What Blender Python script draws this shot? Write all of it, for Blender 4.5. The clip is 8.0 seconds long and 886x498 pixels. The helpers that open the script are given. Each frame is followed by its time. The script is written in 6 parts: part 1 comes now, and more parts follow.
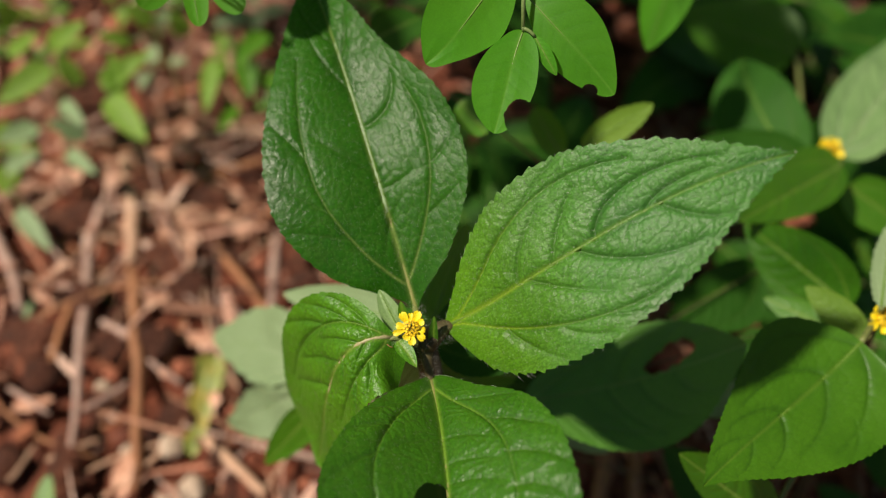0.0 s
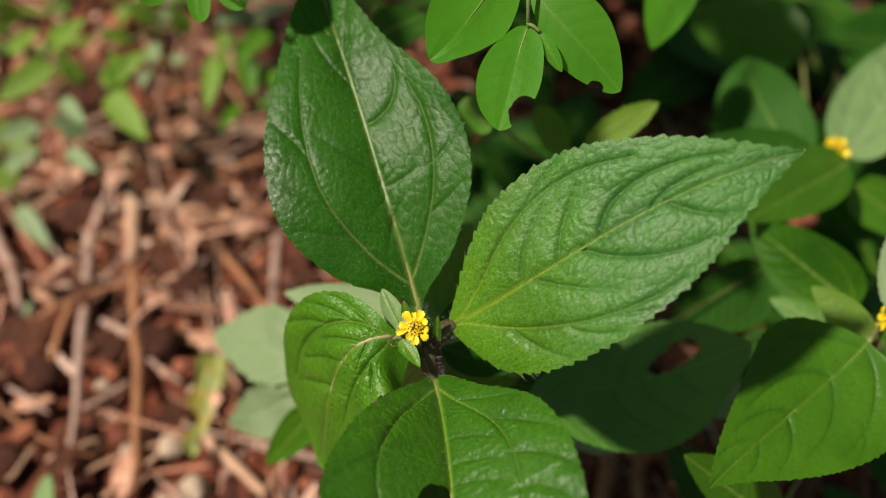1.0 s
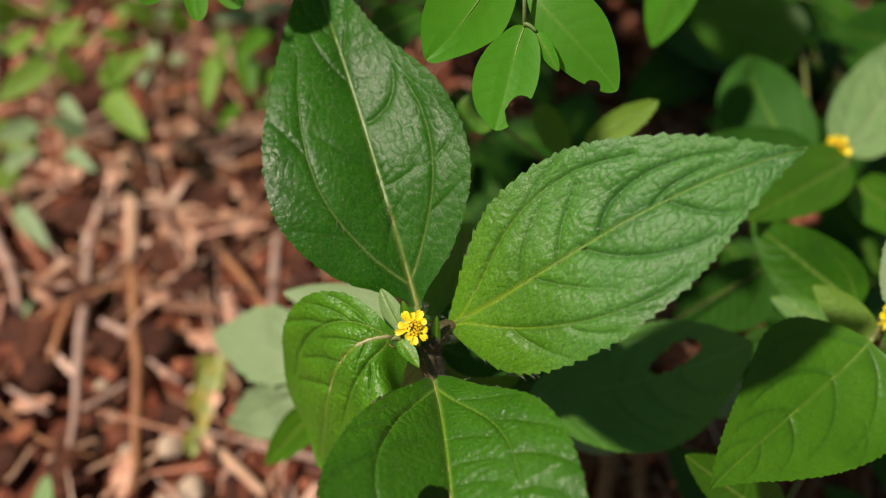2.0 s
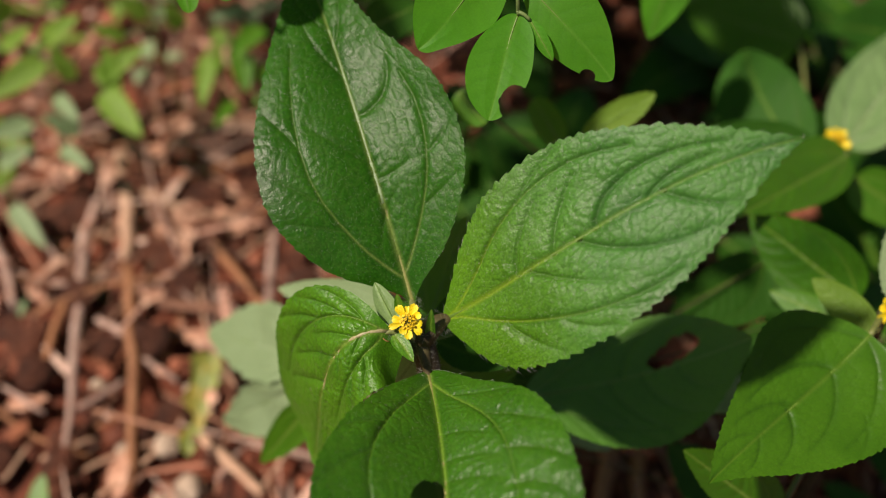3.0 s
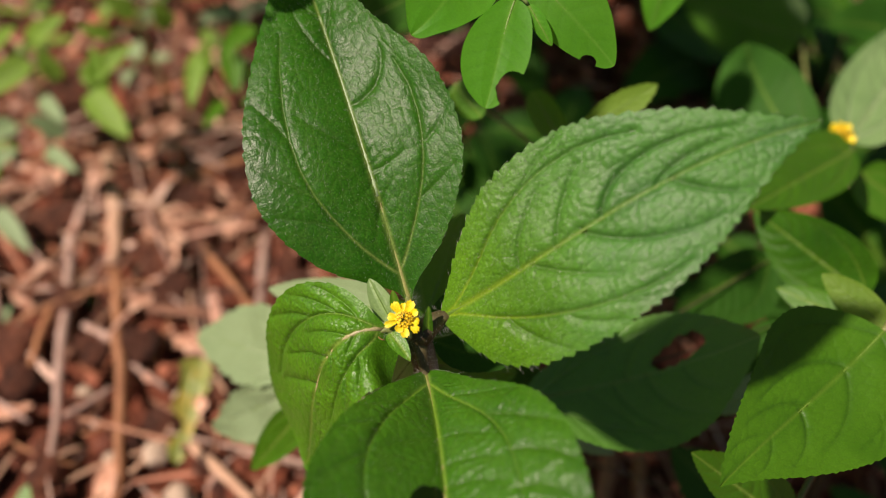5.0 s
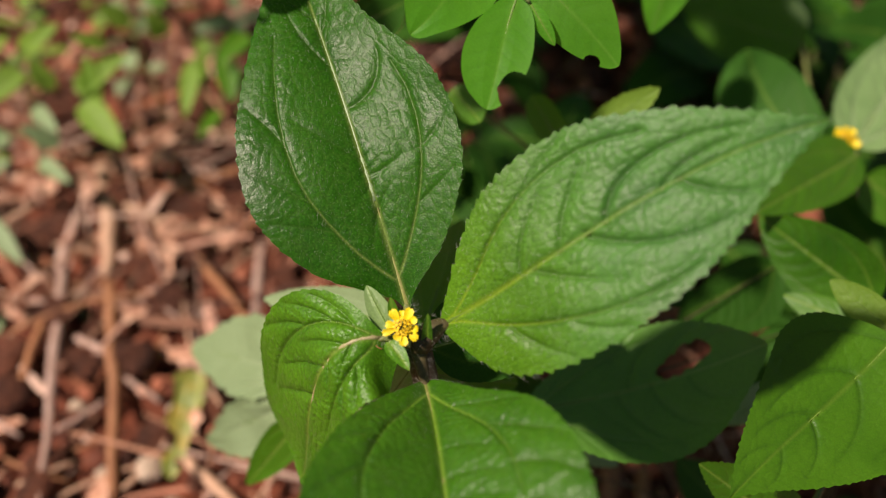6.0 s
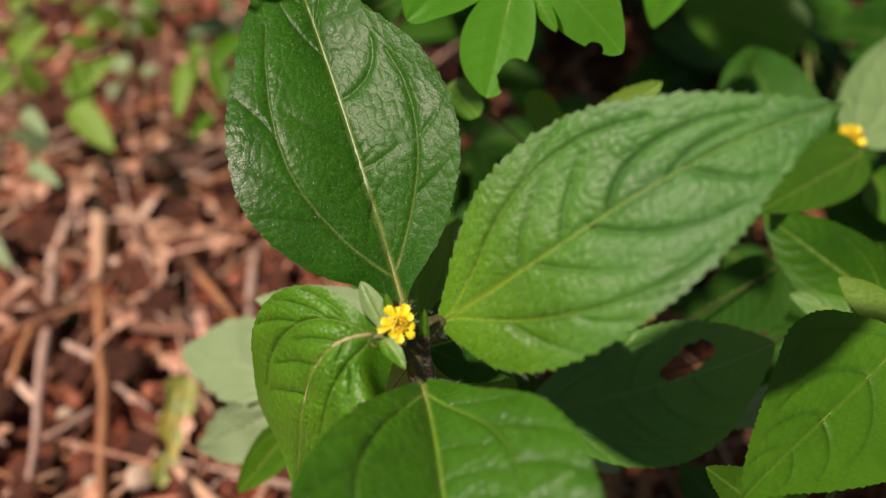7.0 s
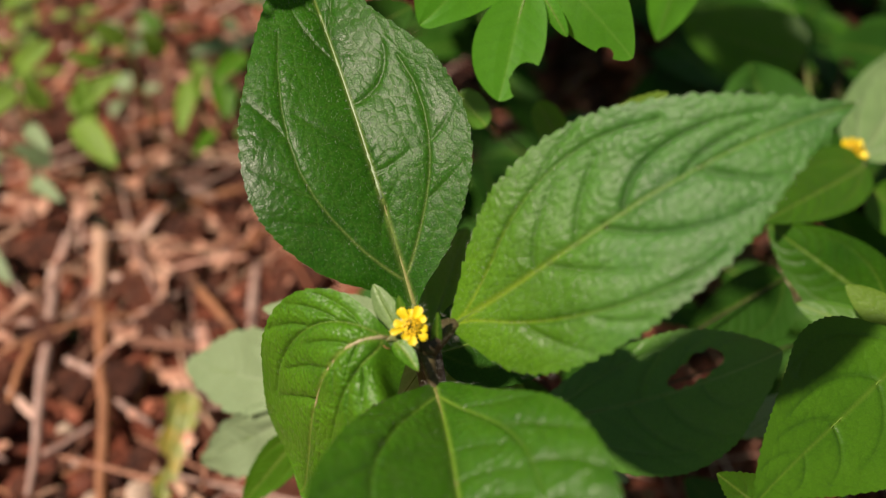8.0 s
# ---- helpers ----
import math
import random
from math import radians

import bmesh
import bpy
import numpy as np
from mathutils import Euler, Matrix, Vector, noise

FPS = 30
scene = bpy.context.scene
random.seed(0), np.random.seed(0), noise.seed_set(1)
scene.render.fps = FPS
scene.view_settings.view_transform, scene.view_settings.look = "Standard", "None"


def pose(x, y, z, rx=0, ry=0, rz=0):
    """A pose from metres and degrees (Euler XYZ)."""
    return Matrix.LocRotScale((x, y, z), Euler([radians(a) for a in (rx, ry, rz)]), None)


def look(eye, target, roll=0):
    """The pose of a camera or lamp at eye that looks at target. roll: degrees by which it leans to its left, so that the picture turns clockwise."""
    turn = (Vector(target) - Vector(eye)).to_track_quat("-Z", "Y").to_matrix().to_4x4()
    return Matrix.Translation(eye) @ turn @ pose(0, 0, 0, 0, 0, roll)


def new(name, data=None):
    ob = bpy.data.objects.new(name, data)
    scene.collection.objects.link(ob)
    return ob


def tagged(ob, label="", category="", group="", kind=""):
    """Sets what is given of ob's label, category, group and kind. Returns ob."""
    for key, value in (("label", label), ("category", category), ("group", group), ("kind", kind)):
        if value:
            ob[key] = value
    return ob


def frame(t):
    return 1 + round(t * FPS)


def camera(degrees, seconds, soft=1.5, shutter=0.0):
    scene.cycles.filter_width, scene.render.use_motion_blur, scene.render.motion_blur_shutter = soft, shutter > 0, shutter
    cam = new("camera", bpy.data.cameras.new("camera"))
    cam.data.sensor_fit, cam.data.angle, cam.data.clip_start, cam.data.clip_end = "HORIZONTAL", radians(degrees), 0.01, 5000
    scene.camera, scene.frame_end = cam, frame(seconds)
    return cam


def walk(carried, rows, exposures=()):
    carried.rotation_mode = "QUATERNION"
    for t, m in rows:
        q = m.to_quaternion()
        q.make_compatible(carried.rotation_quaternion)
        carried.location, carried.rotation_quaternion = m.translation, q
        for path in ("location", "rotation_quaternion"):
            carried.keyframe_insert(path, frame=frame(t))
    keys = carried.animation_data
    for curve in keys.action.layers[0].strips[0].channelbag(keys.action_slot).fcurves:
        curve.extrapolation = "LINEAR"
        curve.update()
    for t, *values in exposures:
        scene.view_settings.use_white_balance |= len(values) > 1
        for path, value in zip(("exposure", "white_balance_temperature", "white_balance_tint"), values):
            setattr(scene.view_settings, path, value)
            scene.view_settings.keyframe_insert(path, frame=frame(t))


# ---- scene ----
# The path: metres along the walk, first eye's height, downward look.
cam = camera(53.5, 8.0, soft=1.1)
cam.data.dof.use_dof = True
cam.data.dof.focus_distance = 0.202
cam.data.dof.aperture_fstop = 6.6
METRES, EYE, TILT, LEAN, TURN = 0.04, 0.385, -55.0, 0.0, 0.0
ROWS = [
    (0.0, 0.0000, 0.0000, 0.0000, -0.000, 0.000, -0.000),
    (0.5, -0.0195, 0.0110, -0.0110, -0.040, 0.051, -0.147),
    (1.0, -0.0199, 0.0548, -0.0070, 0.023, -0.010, -0.142),
    (1.5, -0.0139, 0.0717, 0.0041, 0.068, -0.058, -0.120),
    (3.0, 0.0234, 0.1486, -0.0470, 0.080, -0.051, 0.198),
    (3.5, 0.0499, 0.2058, -0.0676, 0.031, -0.067, 0.256),
    (4.0, 0.0324, 0.3017, -0.1221, -0.129, -0.028, 0.340),
    (4.5, 0.0055, 0.3378, -0.1281, -0.283, 0.175, 0.419),
    (6.0, -0.0145, 0.5200, -0.1703, -0.557, 1.385, 0.783),
    (6.5, -0.0314, 0.6168, -0.2088, -0.660, 1.821, 0.879),
    (7.0, -0.0201, 0.7009, -0.2592, -0.798, 2.148, 0.881),
    (7.5, -0.0575, 0.7319, -0.3351, -1.025, 2.712, 0.896),
    (8.0, -0.1200, 0.6952, -0.3822, -1.204, 3.862, 0.824),
]
walk(cam, [(t, pose(0, 0, EYE, TILT, LEAN, TURN) @ pose(METRES * x, METRES * y, METRES * z, 90 + pitch, roll, yaw)) for t, x, y, z, yaw, pitch, roll in ROWS],
     [(0.0, -0.16, 7200, 11), (1.7, -0.12, 7200, 12), (3.0, -0.24, 7300, 17), (4.0, -0.10, 7400, 21), (4.7, -0.05, 7400, 21), (8.0, -0.12, 7400, 21)])

# ---- light: hazy sun from the side of the bare soil, open sky ----
SUN_FROM = Vector((-0.52, -0.085, 0.85)).normalized()
world = bpy.data.worlds.new("sky")
scene.world = world
world.use_nodes = True
sky = world.node_tree.nodes.new("ShaderNodeTexSky")
sky.sky_type = "NISHITA"
sky.sun_disc = False
sky.sun_elevation = math.asin(SUN_FROM.z)
sky.sun_rotation = math.atan2(SUN_FROM.x, SUN_FROM.y)
back = world.node_tree.nodes["Background"]
back.inputs["Strength"].default_value = 0.050
world.node_tree.links.new(sky.outputs["Color"], back.inputs["Color"])
sun = new("sun", bpy.data.lights.new("sun", "SUN"))
sun.data.energy, sun.data.angle, sun.data.color = 5.5, radians(2.6), (1.0, 0.95, 0.85)
sun.matrix_world = look(SUN_FROM * 5, (0, 0, 0))


# ---- materials ----
def nodes_of(name):
    mat = bpy.data.materials.new(name)
    mat.use_nodes = True
    tree = mat.node_tree
    return mat, tree, tree.nodes["Principled BSDF"]


def add(tree, kind, **values):
    node = tree.nodes.new(kind)
    for key, value in values.items():
        node.inputs[key.replace("_", " ")].default_value = value
    return node


def ramp(tree, source, stops):
    node = tree.nodes.new("ShaderNodeValToRGB")
    node.color_ramp.elements[0].position, node.color_ramp.elements[0].color = stops[0][0], (*stops[0][1], 1)
    node.color_ramp.elements[1].position, node.color_ramp.elements[1].color = stops[-1][0], (*stops[-1][1], 1)
    for place, colour in stops[1:-1]:
        node.color_ramp.elements.new(place).color = (*colour, 1)
    tree.links.new(source, node.inputs["Fac"])
    return node


def mixed(tree, fac, a, b, mode="MIX"):
    node = tree.nodes.new("ShaderNodeMix")
    node.data_type, node.blend_type = "RGBA", mode
    for socket, value in ((node.inputs["Factor"], fac), (node.inputs["A"], a), (node.inputs["B"], b)):
        if isinstance(value, bpy.types.NodeSocket):
            tree.links.new(value, socket)
        elif isinstance(value, tuple):
            socket.default_value = (*value, 1)
        else:
            socket.default_value = value
    return node.outputs["Result"]


def leaf_material(name, green, deep, vein, through_colour, rough=0.38, see_through=0.3, cell=950.0, bump=0.75, blotch=None, gloss=0.5, warts=0.0, grain=0.15, mesh_lines=0.22, base_tint=None, tip_sheen_tint=None):
    mat, tree, shader = nodes_of(name)
    link = tree.links.new
    coord = tree.nodes.new("ShaderNodeTexCoord")
    cloud = add(tree, "ShaderNodeTexNoise", Scale=45.0, Detail=4.0)
    fine = add(tree, "ShaderNodeTexNoise", Scale=2200.0, Detail=3.0)
    cells = tree.nodes.new("ShaderNodeTexVoronoi")
    cells.feature = "DISTANCE_TO_EDGE"
    cells.inputs["Scale"].default_value = cell
    for node in (cloud, fine, cells):
        link(coord.outputs["Object"], node.inputs["Vector"])
    tissue = tree.nodes.new("ShaderNodeAttribute")
    tissue.attribute_name = "field"
    blend = tree.nodes.new("ShaderNodeMath")
    blend.operation = "MULTIPLY_ADD"
    blend.inputs[1].default_value = 0.60
    shade_of = tree.nodes.new("ShaderNodeMath")
    shade_of.operation = "MULTIPLY_ADD"
    shade_of.inputs[1].default_value, shade_of.inputs[2].default_value = 1.4, -0.52
    link(cloud.outputs["Fac"], shade_of.inputs[0])
    link(tissue.outputs["Fac"], blend.inputs[0])
    link(shade_of.outputs["Value"], blend.inputs[2])
    tone = ramp(tree, blend.outputs["Value"], ((0.12, deep), (0.78, green)))
    net = ramp(tree, cells.outputs["Distance"], ((0.0, (mesh_lines,) * 3), (0.14, (0, 0, 0))))
    speck = ramp(tree, fine.outputs["Fac"], ((0.30, (1 - 0.8 * grain,) * 3), (0.70, (1 + 0.7 * grain,) * 3)))
    colour = mixed(tree, net.outputs["Color"], tone.outputs["Color"], tuple(0.35 * k for k in deep))
    if blotch:
        spots = add(tree, "ShaderNodeTexNoise", Scale=110.0, Detail=3.0)
        link(coord.outputs["Object"], spots.inputs["Vector"])
        area = ramp(tree, spots.outputs["Fac"], ((0.46, (0, 0, 0)), (0.56, (1, 1, 1))))
        colour = mixed(tree, area.outputs["Color"], colour, blotch)
    attr = tree.nodes.new("ShaderNodeAttribute")
    attr.attribute_name = "vein"
    colour = mixed(tree, attr.outputs["Fac"], colour, vein)
    colour = mixed(tree, 1.0, colour, speck.outputs["Color"], "MULTIPLY")
    if warts:
        # pale bases of short stiff hairs
        dots = tree.nodes.new("ShaderNodeTexVoronoi")
        dots.inputs["Scale"].default_value = 1400.0
        link(coord.outputs["Object"], dots.inputs["Vector"])
        dot = ramp(tree, dots.outputs["Distance"], ((0.10, (warts,) * 3), (0.19, (0, 0, 0))))
        colour = mixed(tree, dot.outputs["Color"], colour, (0.15, 0.33, 0.05))
    if base_tint:
        # yellower at the base; bluish sky sheen painted in towards the tip
        way = tree.nodes.new("ShaderNodeAttribute")
        way.attribute_name = "reach"
        uneven = tree.nodes.new("ShaderNodeMath")
        uneven.operation = "MULTIPLY_ADD"
        uneven.inputs[1].default_value = 0.7
        link(cloud.outputs["Fac"], uneven.inputs[0])
        link(way.outputs["Fac"], uneven.inputs[2])
        tint = ramp(tree, uneven.outputs["Value"], ((0.45, base_tint), (0.95, tip_sheen_tint)))
        colour = mixed(tree, 1.0, colour, tint.outputs["Color"], "MULTIPLY")
    info = tree.nodes.new("ShaderNodeObjectInfo")
    shift = tree.nodes.new("ShaderNodeHueSaturation")
    value = tree.nodes.new("ShaderNodeMapRange")
    value.inputs["To Min"].default_value, value.inputs["To Max"].default_value = 0.9, 1.12
    link(info.outputs["Random"], value.inputs["Value"])
    link(value.outputs["Result"], shift.inputs["Value"])
    link(colour, shift.inputs["Color"])
    link(shift.outputs["Color"], shader.inputs["Base Color"])
    rough_ramp = ramp(tree, cloud.outputs["Fac"], ((0.3, (rough - 0.06,) * 3), (0.7, (rough + 0.1,) * 3)))
    link(rough_ramp.outputs["Color"], shader.inputs["Roughness"])
    height = tree.nodes.new("ShaderNodeMath")
    height.operation = "MULTIPLY_ADD"
    height.inputs[1].default_value = 2.2
    soft = ramp(tree, cells.outputs["Distance"], ((0.0, (0, 0, 0)), (0.4, (1, 1, 1))))
    pebble_grain = add(tree, "ShaderNodeTexNoise", Scale=3000.0, Detail=2.0)
    link(coord.outputs["Object"], pebble_grain.inputs["Vector"])
    link(pebble_grain.outputs["Fac"], height.inputs[0])
    link(soft.outputs["Color"], height.inputs[2])
    bumps = add(tree, "ShaderNodeBump", Strength=bump, Distance=0.00006)
    link(height.outputs["Value"], bumps.inputs["Height"])
    link(bumps.outputs["Normal"], shader.inputs["Normal"])
    shader.inputs["Specular IOR Level"].default_value = gloss
    thin = tree.nodes.new("ShaderNodeBsdfTranslucent")
    thin.inputs["Color"].default_value = (*through_colour, 1)
    both = tree.nodes.new("ShaderNodeMixShader")
    both.inputs["Fac"].default_value = see_through
    link(shader.outputs["BSDF"], both.inputs[1])
    link(thin.outputs["BSDF"], both.inputs[2])
    link(both.outputs["Shader"], tree.nodes["Material Output"].inputs["Surface"])
    return mat


def plain_material(name, dark, light, rough=0.7, scale=200.0, bump=0.3, depth=0.0005, vary=0.15, stretch=None):
    mat, tree, shader = nodes_of(name)
    link = tree.links.new
    coord = tree.nodes.new("ShaderNodeTexCoord")
    wide = add(tree, "ShaderNodeTexNoise", Scale=scale, Detail=6.0, Roughness=0.65)
    fine = add(tree, "ShaderNodeTexNoise", Scale=scale * 7, Detail=3.0)
    source = coord.outputs["Object"]
    if stretch:
        turn = tree.nodes.new("ShaderNodeMapping")
        turn.inputs["Scale"].default_value = stretch
        link(source, turn.inputs["Vector"])
        source = turn.outputs["Vector"]
    link(source, wide.inputs["Vector"])
    link(source, fine.inputs["Vector"])
    tone = ramp(tree, wide.outputs["Fac"], ((0.32, dark), (0.68, light)))
    speck = ramp(tree, fine.outputs["Fac"], ((0.3, (0.75,) * 3), (0.7, (1.2,) * 3)))
    colour = mixed(tree, 1.0, tone.outputs["Color"], speck.outputs["Color"], "MULTIPLY")
    info = tree.nodes.new("ShaderNodeObjectInfo")
    value = tree.nodes.new("ShaderNodeMapRange")
    value.inputs["To Min"].default_value, value.inputs["To Max"].default_value = 1 - vary, 1 + vary
    shift = tree.nodes.new("ShaderNodeHueSaturation")
    link(info.outputs["Random"], value.inputs["Value"])
    link(value.outputs["Result"], shift.inputs["Value"])
    link(colour, shift.inputs["Color"])
    link(shift.outputs["Color"], shader.inputs["Base Color"])
    shader.inputs["Roughness"].default_value = rough
    bumps = add(tree, "ShaderNodeBump", Strength=bump, Distance=depth)
    link(wide.outputs["Fac"], bumps.inputs["Height"])
    link(bumps.outputs["Normal"], shader.inputs["Normal"])
    return mat


def island_material(name, colours, rough=0.85, scale=120.0):
    """Many loose bits in one mesh: each bit takes its own tone."""
    mat, tree, shader = nodes_of(name)
    link = tree.links.new
    geo = tree.nodes.new("ShaderNodeNewGeometry")
    steps = [(i / (len(colours) - 1), c) for i, c in enumerate(colours)]
    tone = ramp(tree, geo.outputs["Random Per Island"], steps)
    coord = tree.nodes.new("ShaderNodeTexCoord")
    grain = add(tree, "ShaderNodeTexNoise", Scale=scale * 5, Detail=5.0)
    link(coord.outputs["Object"], grain.inputs["Vector"])
    speck = ramp(tree, grain.outputs["Fac"], ((0.3, (0.6,) * 3), (0.7, (1.3,) * 3)))
    link(mixed(tree, 1.0, tone.outputs["Color"], speck.outputs["Color"], "MULTIPLY"), shader.inputs["Base Color"])
    shader.inputs["Roughness"].default_value = rough
    bumps = add(tree, "ShaderNodeBump", Strength=0.5, Distance=0.0006)
    link(grain.outputs["Fac"], bumps.inputs["Height"])
    link(bumps.outputs["Normal"], shader.inputs["Normal"])
    return mat


LEAF_DARK = leaf_material("leaf_deep_green", (0.040, 0.158, 0.007), (0.011, 0.074, 0.005), (0.15, 0.28, 0.03), (0.12, 0.42, 0.006), rough=0.31, see_through=0.15, gloss=0.42, cell=1250.0, mesh_lines=0.35, bump=0.65, warts=0.3, grain=0.45)
LEAF_FRESH = leaf_material("leaf_fresh_green", (0.070, 0.216, 0.018), (0.013, 0.090, 0.012), (0.19, 0.31, 0.03), (0.17, 0.44, 0.010), rough=0.38, see_through=0.16, gloss=0.28, cell=1250.0, mesh_lines=0.42, bump=0.6, base_tint=(1.25, 1.08, 0.5), tip_sheen_tint=(0.80, 0.90, 1.7), warts=0.35, grain=0.44)
LEAF_YOUNG = leaf_material("leaf_young_green", (0.085, 0.27, 0.010), (0.030, 0.150, 0.008), (0.18, 0.30, 0.04), (0.16, 0.48, 0.01), rough=0.34, see_through=0.2, gloss=0.45, warts=0.3, grain=0.45)
LEAF_OLD = leaf_material("leaf_old_dark_green", (0.020, 0.104, 0.006), (0.006, 0.050, 0.004), (0.15, 0.22, 0.05), (0.06, 0.24, 0.006), rough=0.31, see_through=0.13, gloss=0.16, cell=1250.0, mesh_lines=0.35, bump=0.4, warts=0.35, grain=0.44)
# darker copy of the leaf green, shade put into the colour
LEAF_SHADE = leaf_material("leaf_shade_dark_green", (0.026, 0.105, 0.010), (0.015, 0.068, 0.008), (0.08, 0.17, 0.02), (0.06, 0.22, 0.006), rough=0.45, see_through=0.15, gloss=0.16)
LEAF_MID = leaf_material("leaf_mid_green", (0.060, 0.21, 0.007), (0.040, 0.15, 0.006), (0.17, 0.30, 0.035), (0.18, 0.48, 0.01))
LEAF_COOL = leaf_material("leaf_cool_green", (0.095, 0.27, 0.035), (0.062, 0.20, 0.025), (0.18, 0.33, 0.08), (0.10, 0.36, 0.03), rough=0.33, see_through=0.2, gloss=0.6)
# pale green, raised further to stand in for sunlight on h_up and p_left
LEAF_LIGHT = leaf_material("leaf_lit_pale_green", (0.27, 0.45, 0.17), (0.15, 0.31, 0.09), (0.42, 0.54, 0.30), (0.26, 0.46, 0.12), rough=0.36, gloss=0.6)
LEAF_PALE = leaf_material("leaf_pale_green", (0.30, 0.42, 0.22), (0.24, 0.35, 0.17), (0.36, 0.47, 0.27), (0.24, 0.42, 0.12), rough=0.5)
LEAF_THIN = leaf_material("leaflet_bright_green", (0.078, 0.32, 0.016), (0.055, 0.27, 0.014), (0.19, 0.43, 0.05), (0.21, 0.66, 0.015), rough=0.5, see_through=0.42, cell=3000.0, bump=0.05, gloss=0.3)
LEAF_SEED = leaf_material("seedling_light_green", (0.23, 0.40, 0.05), (0.14, 0.30, 0.03), (0.22, 0.38, 0.06), (0.28, 0.55, 0.03), rough=0.5, see_through=0.4)
LEAF_FLAT = leaf_material("leaf_plain_green", (0.050, 0.162, 0.007), (0.021, 0.092, 0.005), (0.14, 0.25, 0.025), (0.16, 0.42, 0.006), rough=0.40, see_through=0.2, gloss=0.3, cell=1250.0, bump=0.16, warts=0.15, grain=0.15, mesh_lines=0.1)
BRACT = leaf_material("bract_light_green", (0.27, 0.40, 0.17), (0.18, 0.32, 0.10), (0.25, 0.40, 0.12), (0.2, 0.45, 0.05), rough=0.4, cell=2600.0, bump=0.3)
LEAF_YELLOW = leaf_material("leaf_yellowing", (0.32, 0.38, 0.09), (0.22, 0.32, 0.06), (0.40, 0.42, 0.12), (0.4, 0.45, 0.06), blotch=(0.52, 0.40, 0.08))
VEIN_TAN = plain_material("leaf_vein_tan", (0.17, 0.19, 0.045), (0.26, 0.26, 0.085), 0.45, 300.0)
VEIN = plain_material("leaf_vein_pale", (0.09, 0.19, 0.02), (0.14, 0.24, 0.035), 0.45, 300.0)
VEIN_CREAM = plain_material("leaf_vein_cream", (0.27, 0.24, 0.10), (0.38, 0.34, 0.19), 0.45, 300.0)
VEIN_WHITE = plain_material("leaf_vein_whitish", (0.17, 0.26, 0.12), (0.26, 0.36, 0.19), 0.4, 300.0)
STEM = plain_material("stem_hairy_brown_green", (0.045, 0.028, 0.015), (0.10, 0.085, 0.03), 0.6, 250.0)
PETIOLE = plain_material("leaf_stalk_green", (0.12, 0.15, 0.04), (0.20, 0.22, 0.07), 0.5, 250.0)
SPRIG_STEM = plain_material("sprig_stalk_green", (0.16, 0.24, 0.07), (0.24, 0.33, 0.11), 0.5, 250.0)
HAIR = plain_material("plant_hair_white", (0.55, 0.57, 0.5), (0.75, 0.76, 0.68), 0.5, 300.0)
PETAL = plain_material("petal_yellow", (0.86, 0.62, 0.010), (0.92, 0.74, 0.03), 0.5, 500.0, 0.15)
FLORET = plain_material("floret_golden", (0.74, 0.47, 0.008), (0.88, 0.64, 0.02), 0.5, 900.0, 0.15)
ANTHER = plain_material("anther_brown", (0.05, 0.02, 0.005), (0.12, 0.05, 0.01), 0.6, 900.0)
RUST = plain_material("withered_rusty_brown", (0.20, 0.07, 0.02), (0.34, 0.14, 0.05), 0.6, 600.0)
SOIL = plain_material("red_soil", (0.014, 0.0035, 0.0020), (0.25, 0.064, 0.030), 0.95, 55.0, 0.9, 0.004)
CLOD = island_material("soil_clods", ((0.036, 0.009, 0.005), (0.20, 0.051, 0.025), (0.47, 0.155, 0.088)))
CLOD_RED = plain_material("soil_clod_red", (0.10, 0.025, 0.012), (0.46, 0.150, 0.080), 0.95, 3.0, 0.9, 0.15, 0.35)
LITTER = island_material("dry_litter", ((0.05, 0.015, 0.008), (0.37, 0.120, 0.058), (0.13, 0.036, 0.018), (0.64, 0.31, 0.20), (0.07, 0.019, 0.010), (0.80, 0.54, 0.44), (0.47, 0.160, 0.088)))
STRAW = plain_material("dry_stalk_tan", (0.42, 0.215, 0.13), (0.66, 0.42, 0.295), 0.75, 90.0, 0.5, stretch=(6, 6, 1))
GREYTWIG = plain_material("weathered_twig", (0.32, 0.18, 0.14), (0.60, 0.40, 0.335), 0.8, 120.0, 0.6)
BROWNTWIG = plain_material("brown_stalk", (0.29, 0.108, 0.045), (0.47, 0.205, 0.098), 0.7, 100.0, 0.5)
DRYLEAF = plain_material("dry_leaf_tan", (0.36, 0.135, 0.072), (0.74, 0.45, 0.33), 0.8, 90.0, 0.6)
STONE = plain_material("pebble_buff", (0.40, 0.27, 0.19), (0.63, 0.49, 0.385), 0.85, 160.0, 0.5)


# ---- builders ----
MM = 0.001


def mesh_of(name, verts, faces, material, smooth=True, marks=None, fields=None, reach=None):
    data = bpy.data.meshes.new(name)
    data.from_pydata([tuple(v) for v in verts], [], [tuple(f) for f in faces])
    data.materials.append(material)
    data.polygons.foreach_set("use_smooth", [smooth] * len(data.polygons))
    if marks is not None:
        data.attributes.new("vein", "FLOAT", "POINT").data.foreach_set("value", np.asarray(marks, dtype=np.float32))
    if fields is not None:
        data.attributes.new("field", "FLOAT", "POINT").data.foreach_set("value", np.asarray(fields, dtype=np.float32))
    if reach is not None:
        data.attributes.new("reach", "FLOAT", "POINT").data.foreach_set("value", np.asarray(reach, dtype=np.float32))
    data.update()
    return data


def part(name, data, parent, label=""):
    ob = new(name, data)
    ob.parent = parent
    return tagged(ob, label)


def thing(name, place, label, category, group="", kind=""):
    ob = new(name)
    ob.empty_display_size = 0.01
    ob.location = place
    return tagged(ob, label, category, group, kind)


